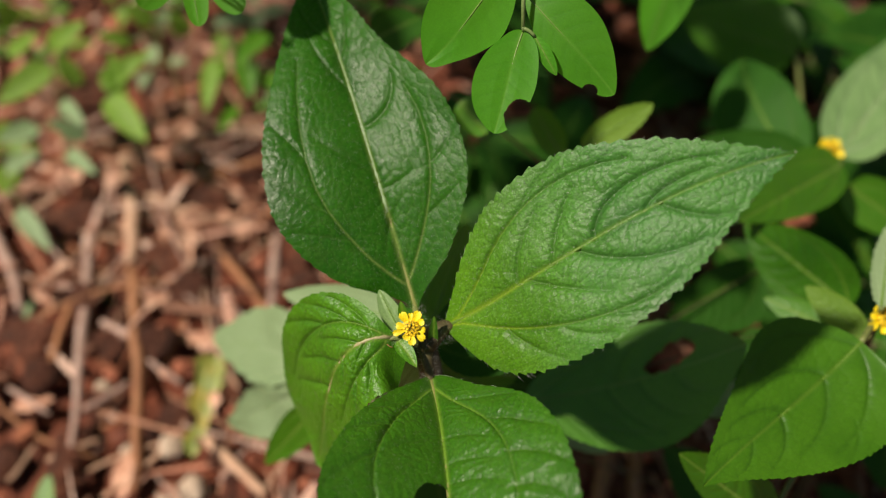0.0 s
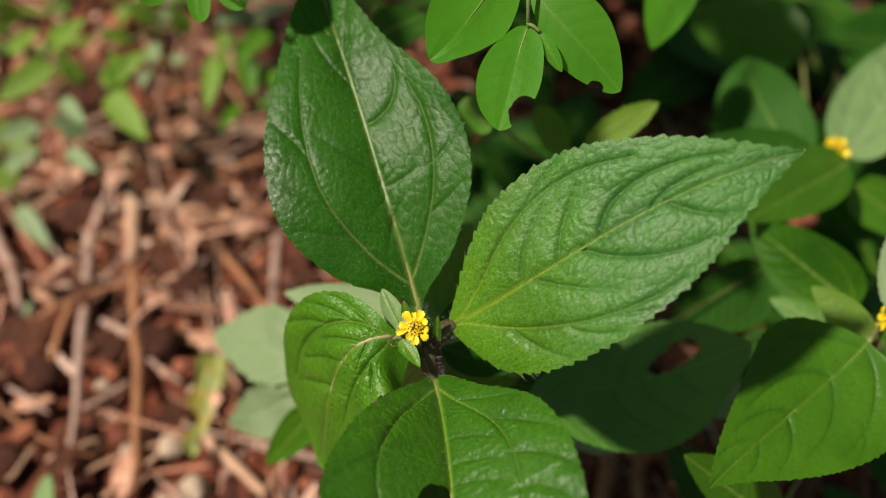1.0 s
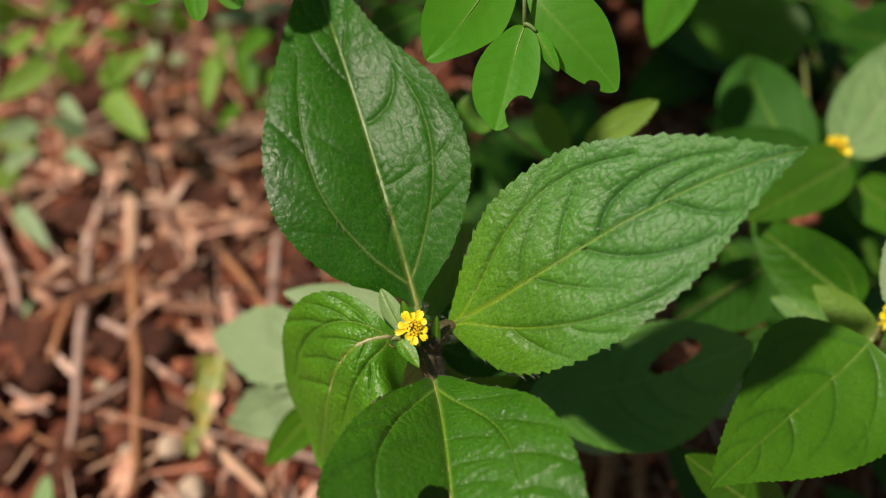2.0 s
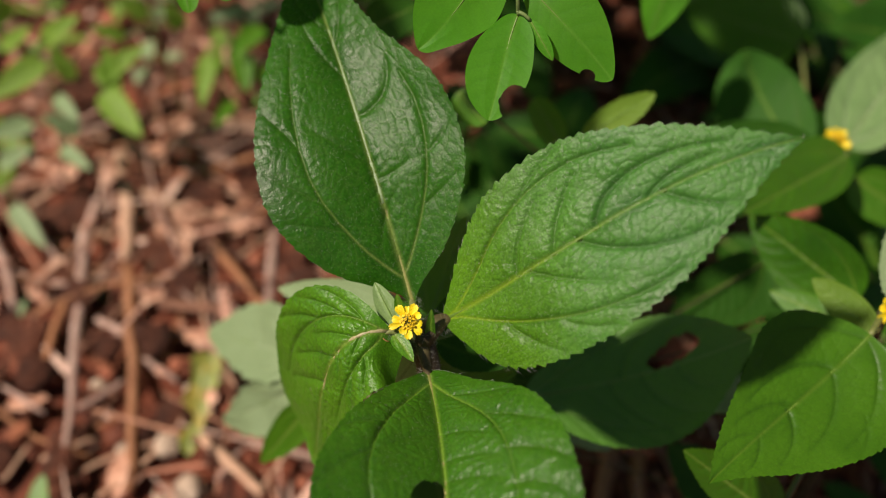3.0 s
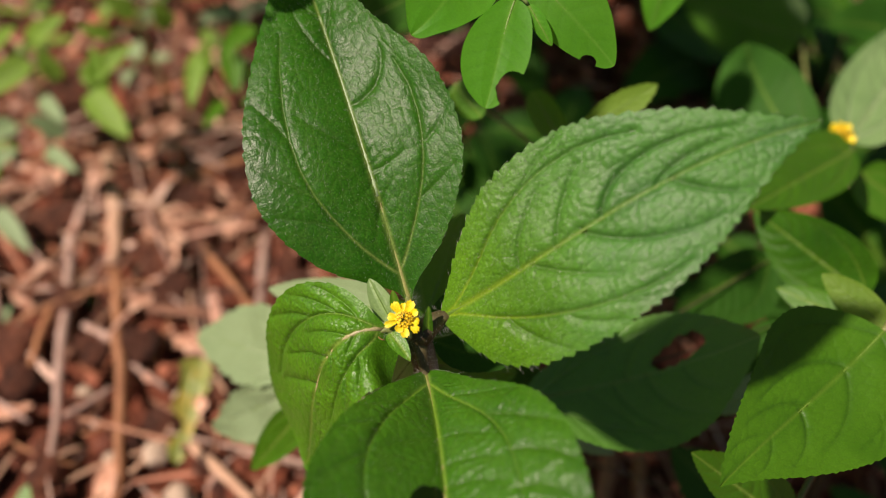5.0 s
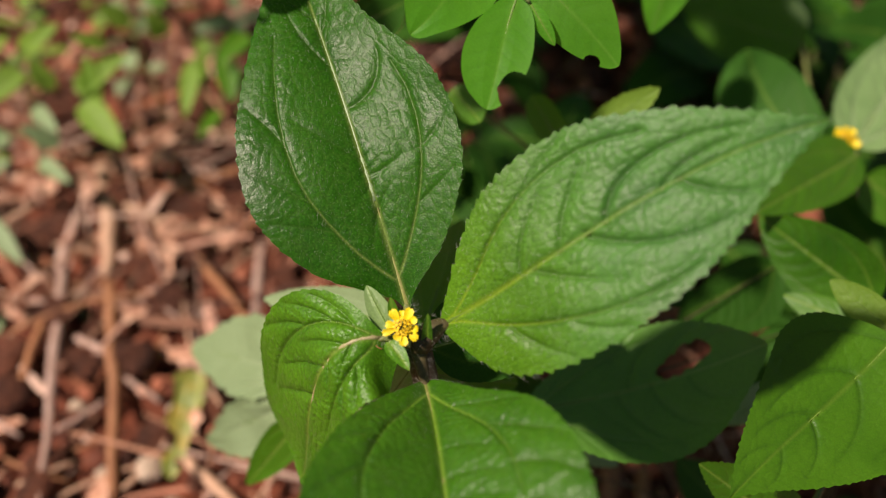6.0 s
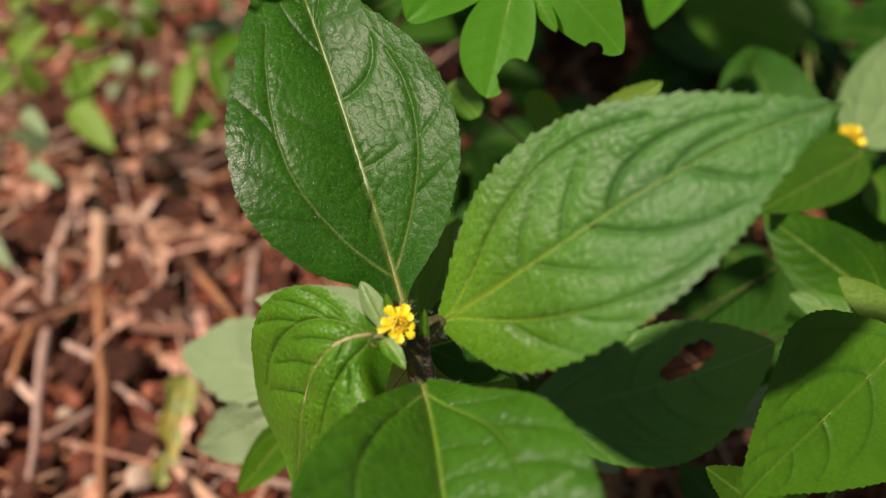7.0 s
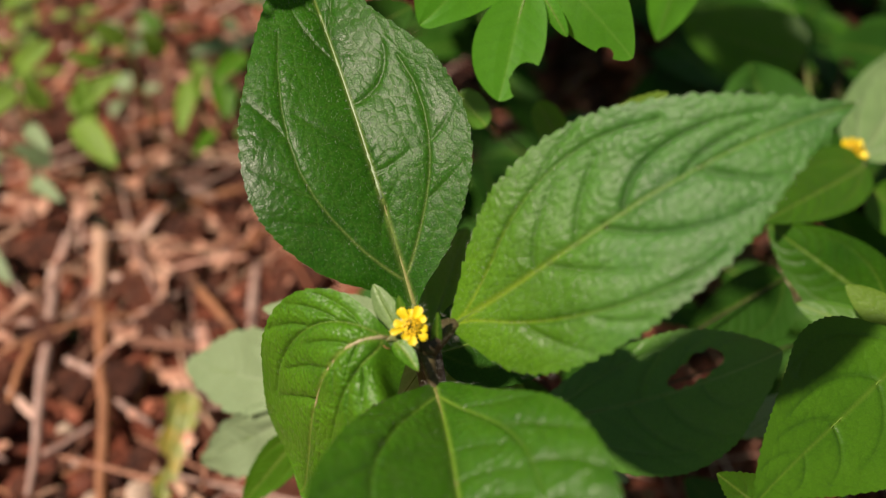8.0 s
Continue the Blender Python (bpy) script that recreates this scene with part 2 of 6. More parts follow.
def curve_point(p, s):
    s = np.asarray(s)[..., None]
    return (1 - s) ** 3 * p[0] + 3 * s * (1 - s) ** 2 * p[1] + 3 * s * s * (1 - s) * p[2] + s ** 3 * p[3]


def curve_way(p, s):
    s = np.asarray(s)[..., None]
    d = 3 * (1 - s) ** 2 * (p[1] - p[0]) + 6 * s * (1 - s) * (p[2] - p[1]) + 3 * s * s * (p[3] - p[2])
    return d / (np.linalg.norm(d, axis=-1, keepdims=True) + 1e-12)


def half_width(stations, s):
    """Half width in metres at s, from nine stations that crowd towards base and tip."""
    t = np.arccos(np.clip(1 - 2 * s, -1, 1)) / np.pi * 8
    w = np.asarray(stations, float)
    i = np.clip(t.astype(int), 0, 7)
    f = t - i
    pad = np.r_[w[0], w, w[-1]]
    a, b, c, d = pad[i], pad[i + 1], pad[i + 2], pad[i + 3]
    w = b + 0.5 * f * (c - a + f * (2 * a - 5 * b + 4 * c - d + f * (3 * (b - c) + d - a)))
    return np.maximum(w, 0.0) * MM


def shape(p, normal, fold, left, right):
    """A leaf's midrib (four control points, mm), its face, the lift of its halves (degrees), its half widths (mm)."""
    return np.asarray(p, float) * MM, np.asarray(normal, float), fold, left, right


def frames_along(form, s):
    p, normal = form[0], form[1]
    c, t = curve_point(p, s), curve_way(p, s)
    side = np.cross(normal, t)
    side /= np.linalg.norm(side, axis=-1, keepdims=True)
    return c, t, side, np.cross(t, side)


def net_gap(x, y, cell, seed):
    """Distance to the nearest border of an uneven net with meshes of about that size."""
    gx, gy = np.floor(x / cell), np.floor(y / cell)
    spots = []
    for i in (-1, 0, 1):
        for j in (-1, 0, 1):
            cx, cy = gx + i, gy + j
            h = np.sin(cx * 127.1 + cy * 311.7 + seed) * 43758.5453
            k = np.sin(cx * 269.5 + cy * 183.3 + seed) * 24634.6345
            px, py = (cx + h - np.floor(h)) * cell, (cy + k - np.floor(k)) * cell
            spots.append(np.hypot(x - px, y - py))
    near = np.sort(np.stack(spots), axis=0)
    return (near[1] - near[0]) * 0.5


def herb_veins(count, seed=1.0):
    """Three nerves from the base, arching side veins between them, and short branches towards the rim."""
    jig = random.Random(round(seed * 1000))
    veins = []
    for side in (1, -1):
        veins.append((side, 0.015, 0.02, 0.22, 0.54, 0.66, 0.80, 1.0))
        for k in range(count):
            s0 = 0.26 + 0.56 * (k + 0.25 * (side > 0) + jig.uniform(-0.15, 0.15)) / count
            reach = 0.50 if s0 < 0.36 else 0.86
            veins.append((side, s0, 0.0, s0 + 0.05, 0.5 * reach, min(0.99, s0 + 0.19 * reach + 0.03), reach, 0.75 if s0 > 0.36 else 0.45))
        for k in range(4):
            s0 = 0.07 + 0.11 * k + jig.uniform(-0.02, 0.02)
            a0 = 0.60 * (1 - math.exp(-s0 / 0.11))
            veins.append((side, s0, a0, s0 + 0.045, (a0 + 0.95) / 2, s0 + 0.11, 0.96, 0.5))
    return veins


def feather_veins(count, seed=1.0):
    """Even side veins from the midrib to the rim."""
    return [(side, s0, 0.0, s0 + 0.06, 0.45, min(0.99, s0 + 0.15), 0.9, 0.7) for side in (1, -1) for s0 in (0.05 + 0.82 * (k + 0.3 * (side > 0)) / count for k in range(count))]


def vein_field(s, v, length, left, right, veins):
    """For every spot of a blade: the distance to the nearest vein, and how strongly the veins mark it (line, wide groove)."""
    x = s * length
    y = v * np.where(v > 0, half_width(left, s), half_width(right, s))
    nearest = np.full(s.shape, 1.0)
    line, groove, pale = np.zeros(s.shape), np.zeros(s.shape), np.zeros(s.shape)
    steps = np.linspace(0, 1, 13)
    for side, s0, a0, s1, a1, s2, a2, power in veins:
        # a smooth arc through the three spots
        ps = s0 * (1 - steps) * (1 - 2 * steps) + s1 * 4 * steps * (1 - steps) + s2 * steps * (2 * steps - 1)
        pa = a0 * (1 - steps) * (1 - 2 * steps) + a1 * 4 * steps * (1 - steps) + a2 * steps * (2 * steps - 1)
        ps = np.clip(ps, 0, 1)
        px = ps * length
        py = side * pa * half_width(left if side > 0 else right, ps)
        zone = (x > px.min() - 0.006) & (x < px.max() + 0.006) & (y > py.min() - 0.006) & (y < py.max() + 0.006)
        if not zone.any():
            continue
        qx, qy = x[zone], y[zone]
        best, along = np.full(qx.shape, 1.0), np.zeros(qx.shape)
        for k in range(12):
            dx, dy = px[k + 1] - px[k], py[k + 1] - py[k]
            f = np.clip(((qx - px[k]) * dx + (qy - py[k]) * dy) / (dx * dx + dy * dy + 1e-12), 0, 1)
            far = np.hypot(qx - px[k] - f * dx, qy - py[k] - f * dy)
            nearer = far < best
            best = np.where(nearer, far, best)
            along = np.where(nearer, (k + f) / 12, along)
        fade = power * (1 - 0.65 * along ** 2)
        # the main nerves stand out pale near the base and sink further on
        sunk = 0.25 + 0.75 * np.clip(along * 1.6, 0, 1) if power > 0.9 else 1.0
        nearest[zone] = np.minimum(nearest[zone], best + (1 - fade * sunk) * 0.0012)
        line[zone] = np.maximum(line[zone], fade * sunk * np.exp(-(best / (0.34 * MM)) ** 2))
        groove[zone] = np.maximum(groove[zone], fade * sunk * np.exp(-best / (0.48 * MM)))
        if power > 0.9:
            pale[zone] = np.maximum(pale[zone], (1 - 0.8 * along) * np.exp(-(best / ((0.42 - 0.2 * along) * MM)) ** 2))
    return nearest, line, groove, pale


def blade(name, form, material, origin, nu=40, nv=16, teeth=0, tooth=0.5, relief=0.25, nerves=8, wave=0.6, cup=(0.10, 0.10), bites=(), style="three", pale=1.0, pucker=0.0, veins=None, ladder=(0.0, 0.0), lobe=(0.0, 0.0)):
    """A leaf blade: toothed edge, sunken veins, swollen fields between them, uneven lie. bites: eaten circles (s, v, radius in mm)."""
    p, normal, fold, left, right = form
    length = np.linalg.norm(np.diff(curve_point(p, np.linspace(0, 1, 30)), axis=0), axis=1).sum()
    rows_at = np.linspace(0, 1, nu + 1)
    s1 = 0.6 * rows_at + 0.4 * (1 - np.cos(np.pi * rows_at)) / 2
    v1 = np.linspace(-1, 1, 2 * nv + 1)
    s, v = np.meshgrid(s1, v1, indexing="ij")
    c, t, side, up = frames_along(form, s)
    wide = np.where(v > 0, half_width(left, s), half_width(right, s))
    a = np.abs(v)
    seed = Vector((len(name) * 3.1 + p[0][0] * 900, p[0][1] * 700, p[3][2] * 800))
    if veins is None:
        veins = (herb_veins if style == "three" else feather_veins)(max(3, int(nerves) - 1), p[0][1] * 10 + 5)
    nearest, line, groove, bright = vein_field(s, v, length, left, right, veins)
    if teeth:
        # teeth of uneven size that point towards the tip
        beat = s * teeth + 0.35 * np.sin(s * 23 + np.where(v > 0, 0.0, 2.0)) + np.where(v > 0, 0.0, 0.37)
        saw = beat % 1.0
        saw = np.where(saw < 0.80, saw / 0.80, (1 - saw) / 0.20)
        big = 0.75 + 0.45 * np.sin(np.floor(beat) * 2.4 + np.where(v > 0, 0.0, 1.3))
        wide = wide + (saw - 0.4) * big * tooth * MM * np.clip((a - 0.82) / 0.18, 0, 1) ** 1.5 * np.clip(s * 12, 0, 1) * np.clip((1 - s) * 14, 0, 1)
    lift = np.radians(np.where(v > 0, fold[0], fold[1]))
    d = a * wide
    mid = np.exp(-(d / ((0.75 - 0.5 * s) * MM)) ** 2)
    valley = np.exp(-d / (1.0 * MM)) * (1 - 0.6 * s)
    # the net of small veins, longer across than along
    edge = net_gap(s * length * 0.8 + 0.3 * d, v * wide * 1.1, 2.7 * MM, p[0][0] * 977)
    on = np.clip(s * 9 - 0.1, 0, 1) * (1 - mid)
    third = np.exp(-(edge / (0.22 * MM)) ** 2) * on
    if nu < 80:
        third, edge = 0 * third, edge + 1
    dome = 1 - np.exp(-np.minimum(nearest, d + 0.0006) / (1.7 * MM))
    rise = 1.5 * dome - 0.9 + on * (0.22 * (1 - np.exp(-edge / (0.55 * MM))) - 0.12 * third) - 1.35 * groove - 0.5 * line - 0.45 * valley
    # cross wrinkles like rungs between the nerves
    rung = s * length / (1.9 * MM) + 0.55 * np.sin(v * 5 + s * 9) + 0.35 * np.sin(v * 13 - s * 31)
    rise = rise + np.where(v > 0, ladder[0], ladder[1]) * (1 - np.abs(np.sin(np.pi * rung))) ** 1.5 * on * (0.5 + 0.5 * np.sin(s * 27 + v * 8)) * np.clip((1 - a) * 6, 0, 1)
    rise = rise - pucker * np.exp(-d / (2.4 * MM)) * (1 - np.abs(np.sin(s * 62 + 2.6 * np.sin(s * 17) + d * 500 * np.sign(v)))) ** 3 * np.exp(-((s - 0.25) / 0.11) ** 2)
    rough, patch = np.zeros_like(s), np.ones_like(s)
    points = c + d[..., None] * (side * (np.sign(v) * np.cos(lift))[..., None] + up * np.sin(lift)[..., None])
    for i in range(s.shape[0]):
        for j in range(s.shape[1]):
            q = Vector(points[i, j])
            patch[i, j] = 0.9 + 0.55 * noise.noise(q * 90 - seed)
            rough[i, j] = wave * noise.noise(q * 55 + seed) * min(1, a[i, j] * 2 + 0.3) + relief * 0.25 * noise.noise(q * 260 + seed) * (1 - 0.8 * mid[i, j])
    flat = np.clip(s * 6, 0, 1)
    bow = np.where(v > 0, cup[0], cup[1]) * wide * (a ** 2 - a)
    lifted = (relief * rise * patch * (1 - 0.35 * a ** 3) + rough) * MM * flat + bow
    points = points + up * lifted[..., None] - t * (np.where(v > 0, lobe[0], lobe[1]) * MM * a ** 1.5 * np.exp(-s / 0.10))[..., None] - np.asarray(origin)
    marks = np.clip(np.maximum(np.maximum(mid * 0.8, bright * 0.8), np.maximum(line * 0.22, third * 0.08)) * pale, 0, 1)
    # the tissue is deepest green along the veins
    field = np.clip(1 - np.maximum(np.exp(-nearest / (0.75 * MM)), 0.6 * np.exp(-d / (1.0 * MM))) - 0.25 * np.exp(-edge / (0.35 * MM)) + 0.25 * (patch - 0.9), 0, 1)
    rows, cols = s.shape
    keep = np.ones((rows - 1, cols - 1), bool)
    cs, cd = s * length, v * wide
    for bs, bv, r in bites:
        bw = half_width(left if bv > 0 else right, np.array([bs]))[0]
        ds, dd = cs - bs * length, cd - bv * bw
        far = np.hypot(ds, dd)
        ragged = r * MM * (1 + 0.05 * np.sin(3 * np.arctan2(dd, ds) + bs * 20))
        cell = length / nu * 0.75
        near = np.abs(far - ragged) < cell * 0.5
        pull = np.where(near, ragged / np.maximum(far, 1e-6) - 1, 0)
        points = points + t * (ds * pull)[..., None] + side * (dd * pull)[..., None]
        inside = far * (1 + pull) < ragged * 0.999
        corner = inside[:-1, :-1].astype(int) + inside[1:, :-1] + inside[:-1, 1:] + inside[1:, 1:]
        keep &= corner < 2
    index = np.arange(rows * cols).reshape(rows, cols)
    quads = np.stack([index[:-1, :-1], index[1:, :-1], index[1:, 1:], index[:-1, 1:]], -1)[keep]
    used = np.unique(quads)
    back_map = np.full(rows * cols, -1)
    back_map[used] = np.arange(len(used))
    return mesh_of(name, points.reshape(-1, 3)[used], back_map[quads], material, True, marks.ravel()[used], field.ravel()[used], s.ravel()[used])


def tube(name, points, radii, material, origin=(0, 0, 0), sides=8, knots=0.0, seed=0):
    """A bent round stalk through the points, tapering from radius to radius, closed at both ends."""
    pts = np.asarray(points, float) - np.asarray(origin)
    radii = np.interp(np.linspace(0, 1, len(pts)), np.linspace(0, 1, len(radii)), radii)
    verts, faces = [], []
    rng = random.Random(seed)
    ref = Vector((0.3, 0.5, 0.8))
    for i, q in enumerate(pts):
        way = Vector(pts[min(i + 1, len(pts) - 1)] - pts[max(i - 1, 0)]).normalized()
        x = way.cross(ref).normalized()
        y = way.cross(x)
        for k in range(sides):
            a = 2 * math.pi * k / sides
            r = radii[i] * (1 + knots * rng.uniform(-1, 1))
            verts.append(Vector(q) + (x * math.cos(a) + y * math.sin(a)) * r)
    n = len(pts)
    for i in range(n - 1):
        for k in range(sides):
            faces.append((i * sides + k, i * sides + (k + 1) % sides, (i + 1) * sides + (k + 1) % sides, (i + 1) * sides + k))
    faces.append(tuple(range(sides))[::-1])
    faces.append(tuple((n - 1) * sides + k for k in range(sides)))
    return mesh_of(name, verts, faces, material)


def bent(a, b, bow=(0, 0, 0), n=10):
    a, b, bow = Vector(a), Vector(b), Vector(bow)
    return [a.lerp(b, i / (n - 1)) + bow * (4 * (i / (n - 1)) * (1 - i / (n - 1))) for i in range(n)]


def midrib(form, origin, thick=0.5, material=None, start=0.0, end=0.97, sink=0.0):
    """The nerve along a blade's middle, bedded in its valley (mm)."""
    s = np.linspace(start, end, 28)
    c, t, side, up = frames_along(form, s)
    deep = 0.95 * sink * np.clip(s * 6, 0, 1) + 0.62 * thick * (1 - 0.6 * s)
    return tube("midrib", c - up * (deep * MM)[:, None], [thick * MM, thick * 0.6 * MM, thick * 0.15 * MM], material or VEIN, origin, 8)


def leaf(plant, form, material, label="", name="leaf", rib=0.5, rib_material=None, **how):
    origin = plant.location
    ob = part(name, blade(name, form, material, origin, **how), plant, label)
    if rib:
        part("midrib", midrib(form, origin, rib, rib_material, sink=how.get("relief", 0.25)), ob)
    return ob


# side veins of the large leaves: half (1 or -1), then where each starts, passes and ends
# (share of the length, share of the half width), then its strength
VEINS = {
    "a": ((-1, 0.08, 0.05, 0.22, 0.47, 0.56, 0.70, 1.0), (1, 0.07, 0.02, 0.24, 0.46, 0.72, 0.63, 1.0), (-1, 0.49, 0.0, 0.52, 0.35, 0.60, 0.66, 0.6), (1, 0.60, 0.0, 0.68, 0.20, 0.79, 0.45, 0.6),
          (-1, 0.32, 0.0, 0.325, 0.2, 0.34, 0.4, 0.4), (-1, 0.34, 0.56, 0.36, 0.73, 0.40, 0.92, 0.5), (-1, 0.22, 0.45, 0.24, 0.65, 0.27, 0.9, 0.5), (1, 0.29, 0.5, 0.34, 0.67, 0.40, 0.92, 0.5),
          (1, 0.20, 0.40, 0.23, 0.56, 0.27, 0.9, 0.5), (1, 0.44, 0.58, 0.50, 0.72, 0.56, 0.93, 0.5), (1, 0.36, 0.0, 0.42, 0.2, 0.50, 0.5, 0.4), (-1, 0.70, 0.0, 0.75, 0.3, 0.83, 0.7, 0.5), (1, 0.74, 0.0, 0.80, 0.3, 0.88, 0.7, 0.5)),
    "b": ((1, 0.02, 0.04, 0.28, 0.62, 0.66, 0.75, 0.95), (-1, 0.02, 0.04, 0.30, 0.57, 0.64, 0.90, 1.0), (1, 0.50, 0.0, 0.62, 0.40, 0.86, 0.60, 0.9), (1, 0.27, 0.0, 0.31, 0.30, 0.41, 0.62, 0.6),
          (1, 0.38, 0.0, 0.43, 0.30, 0.51, 0.60, 0.65), (1, 0.64, 0.0, 0.70, 0.16, 0.82, 0.30, 0.7), (-1, 0.45, 0.0, 0.56, 0.38, 0.74, 0.76, 0.9), (-1, 0.30, 0.0, 0.37, 0.25, 0.49, 0.58, 0.7),
          (-1, 0.68, 0.0, 0.74, 0.36, 0.84, 0.92, 0.8), (-1, 0.19, 0.42, 0.23, 0.67, 0.30, 0.94, 0.6), (-1, 0.33, 0.60, 0.37, 0.78, 0.45, 0.95, 0.6), (-1, 0.45, 0.72, 0.48, 0.82, 0.54, 0.94, 0.5), (1, 0.36, 0.68, 0.42, 0.82, 0.50, 0.95, 0.5)),
    "c": ((1, 0.06, 0.04, 0.24, 0.46, 0.60, 0.54, 1.0), (-1, 0.06, 0.04, 0.22, 0.55, 0.56, 0.56, 1.0), (1, 0.29, 0.48, 0.35, 0.73, 0.42, 0.97, 0.7), (1, 0.44, 0.53, 0.47, 0.77, 0.52, 0.97, 0.7),
          (1, 0.54, 0.53, 0.555, 0.75, 0.60, 0.92, 0.6), (-1, 0.27, 0.58, 0.29, 0.8, 0.33, 0.98, 0.6), (-1, 0.38, 0.58, 0.43, 0.76, 0.50, 0.95, 0.6), (1, 0.16, 0.34, 0.20, 0.65, 0.26, 0.95, 0.5),
          (1, 0.30, 0.0, 0.32, 0.2, 0.37, 0.45, 0.4), (1, 0.40, 0.0, 0.41, 0.2, 0.45, 0.48, 0.45), (1, 0.47, 0.0, 0.48, 0.2, 0.52, 0.50, 0.45), (-1, 0.30, 0.0, 0.32, 0.25, 0.37, 0.5, 0.35), (-1, 0.13, 0.35, 0.17, 0.65, 0.22, 0.95, 0.5)),
    "d": ((-1, 0.03, 0.08, 0.16, 0.42, 0.62, 0.74, 1.0), (1, 0.03, 0.08, 0.16, 0.36, 0.50, 0.60, 1.0), (-1, 0.16, 0.0, 0.22, 0.18, 0.33, 0.42, 0.6), (-1, 0.30, 0.0, 0.36, 0.20, 0.47, 0.52, 0.6),
          (-1, 0.44, 0.0, 0.50, 0.22, 0.60, 0.60, 0.6), (-1, 0.09, 0.28, 0.12, 0.60, 0.20, 0.92, 0.7), (-1, 0.17, 0.42, 0.22, 0.66, 0.31, 0.94, 0.7), (-1, 0.28, 0.50, 0.34, 0.72, 0.43, 0.95, 0.7),
          (1, 0.12, 0.0, 0.17, 0.16, 0.26, 0.40, 0.5), (1, 0.26, 0.0, 0.31, 0.2, 0.40, 0.50, 0.5), (1, 0.14, 0.32, 0.18, 0.60, 0.26, 0.92, 0.6), (1, 0.26, 0.42, 0.31, 0.65, 0.40, 0.94, 0.6)),
    "f": ((-1, 0.03, 0.05, 0.14, 0.66, 0.45, 0.80, 0.8), (1, 0.03, 0.05, 0.16, 0.52, 0.44, 0.80, 0.8), (-1, 0.22, 0.0, 0.32, 0.34, 0.60, 0.62, 0.9), (1, 0.23, 0.0, 0.36, 0.36, 0.57, 0.64, 0.9),
          (1, 0.50, 0.0, 0.57, 0.34, 0.70, 0.70, 0.8), (-1, 0.46, 0.0, 0.55, 0.28, 0.72, 0.62, 0.8), (1, 0.68, 0.0, 0.74, 0.30, 0.85, 0.75, 0.6), (-1, 0.66, 0.0, 0.74, 0.30, 0.86, 0.70, 0.6), (1, 0.28, 0.62, 0.33, 0.78, 0.42, 0.95, 0.5), (-1, 0.33, 0.75, 0.38, 0.84, 0.45, 0.95, 0.5)),
}


def hairs(form_points, directions, origin, length=1.6, radius=0.045, seed=3):
    """Fine pale hairs: thin three-sided spikes that stand on the given points."""
    rng = random.Random(seed)
    verts, faces = [], []
    for q, way in zip(form_points, directions):
        q = Vector(q) - Vector(origin)
        way = (Vector(way) + Vector([rng.uniform(-0.45, 0.45) for _ in range(3)])).normalized()
        x = way.orthogonal().normalized()
        y = way.cross(x)
        long = length * MM * rng.uniform(0.5, 1.2)
        n = len(verts)
        verts += [q + (x * math.cos(a) + y * math.sin(a)) * radius * MM for a in (0, 2.09, 4.19)] + [q + way * long]
        faces += [(n, n + 1, n + 3), (n + 1, n + 2, n + 3), (n + 2, n, n + 3)]
    return mesh_of("hairs", verts, faces, HAIR, False)


def skin(ob):
    """Vertices and normals of a leaf's mesh, and which vertices lie on its rim."""
    data = ob.data
    n = len(data.vertices)
    co, no = np.empty(n * 3), np.empty(n * 3)
    data.vertices.foreach_get("co", co)
    data.vertex_normals.foreach_get("vector", no)
    quads = np.empty(len(data.loops), int)
    data.loops.foreach_get("vertex_index", quads)
    corners = np.bincount(quads, minlength=n)
    return co.reshape(-1, 3), no.reshape(-1, 3), np.flatnonzero(corners < 4)


def face_hairs(ob, form, count=700, seed=6, length=0.62, radius=0.013):
    """Short pale hairs that lie along the blade."""
    n = len(ob.data.polygons)
    co, no, area = np.empty(n * 3), np.empty(n * 3), np.empty(n)
    ob.data.polygons.foreach_get("center", co)
    ob.data.polygons.foreach_get("normal", no)
    ob.data.polygons.foreach_get("area", area)
    co, no = co.reshape(-1, 3), no.reshape(-1, 3)
    pick = np.random.default_rng(seed).choice(n, count, p=area / area.sum())
    way = form[0][3] - form[0][0]
    way = way / np.linalg.norm(way)
    sign = np.sign(no[:, 2].mean())
    return hairs(co[pick], way + no[pick] * (0.45 * sign), (0, 0, 0), length, radius, seed)


def edge_hairs(ob, form, count=80, seed=5, length=0.7, reach=(0.0, 1.0)):
    """Hairs that stand out from the rim, within a stretch of the blade's length."""
    co, no, rim = skin(ob)
    place = np.asarray(ob.parent.location)
    line = curve_point(form[0], np.linspace(0, 1, 60)) - place
    near = np.argmin(np.linalg.norm(co[rim][:, None] - line[None], axis=2), axis=1)
    rim, near = rim[(near / 59 >= reach[0]) & (near / 59 <= reach[1])], near[(near / 59 >= reach[0]) & (near / 59 <= reach[1])]
    pick = np.random.default_rng(seed).integers(0, len(rim), count)
    out = co[rim[pick]] - line[near[pick]]
    out = out / (np.linalg.norm(out, axis=1, keepdims=True) + 1e-9)
    way = form[0][3] - form[0][0]
    return hairs(co[rim[pick]], out + 0.6 * way / np.linalg.norm(way), (0, 0, 0), length, 0.015, seed)


def stalk_hairs(points, radius, origin, count, seed=4, length=1.8):
    rng = random.Random(seed)
    pts, ways = [], []
    for _ in range(count):
        i = rng.randrange(len(points) - 1)
        a, b = Vector(points[i]), Vector(points[i + 1])
        way = (b - a).normalized()
        out = Vector([rng.uniform(-1, 1) for _ in range(3)])
        out = (out - way * out.dot(way)).normalized()
        pts.append(a.lerp(b, rng.random()) + out * radius)
        ways.append(out)
    return hairs(pts, ways, origin, length, 0.013, seed)


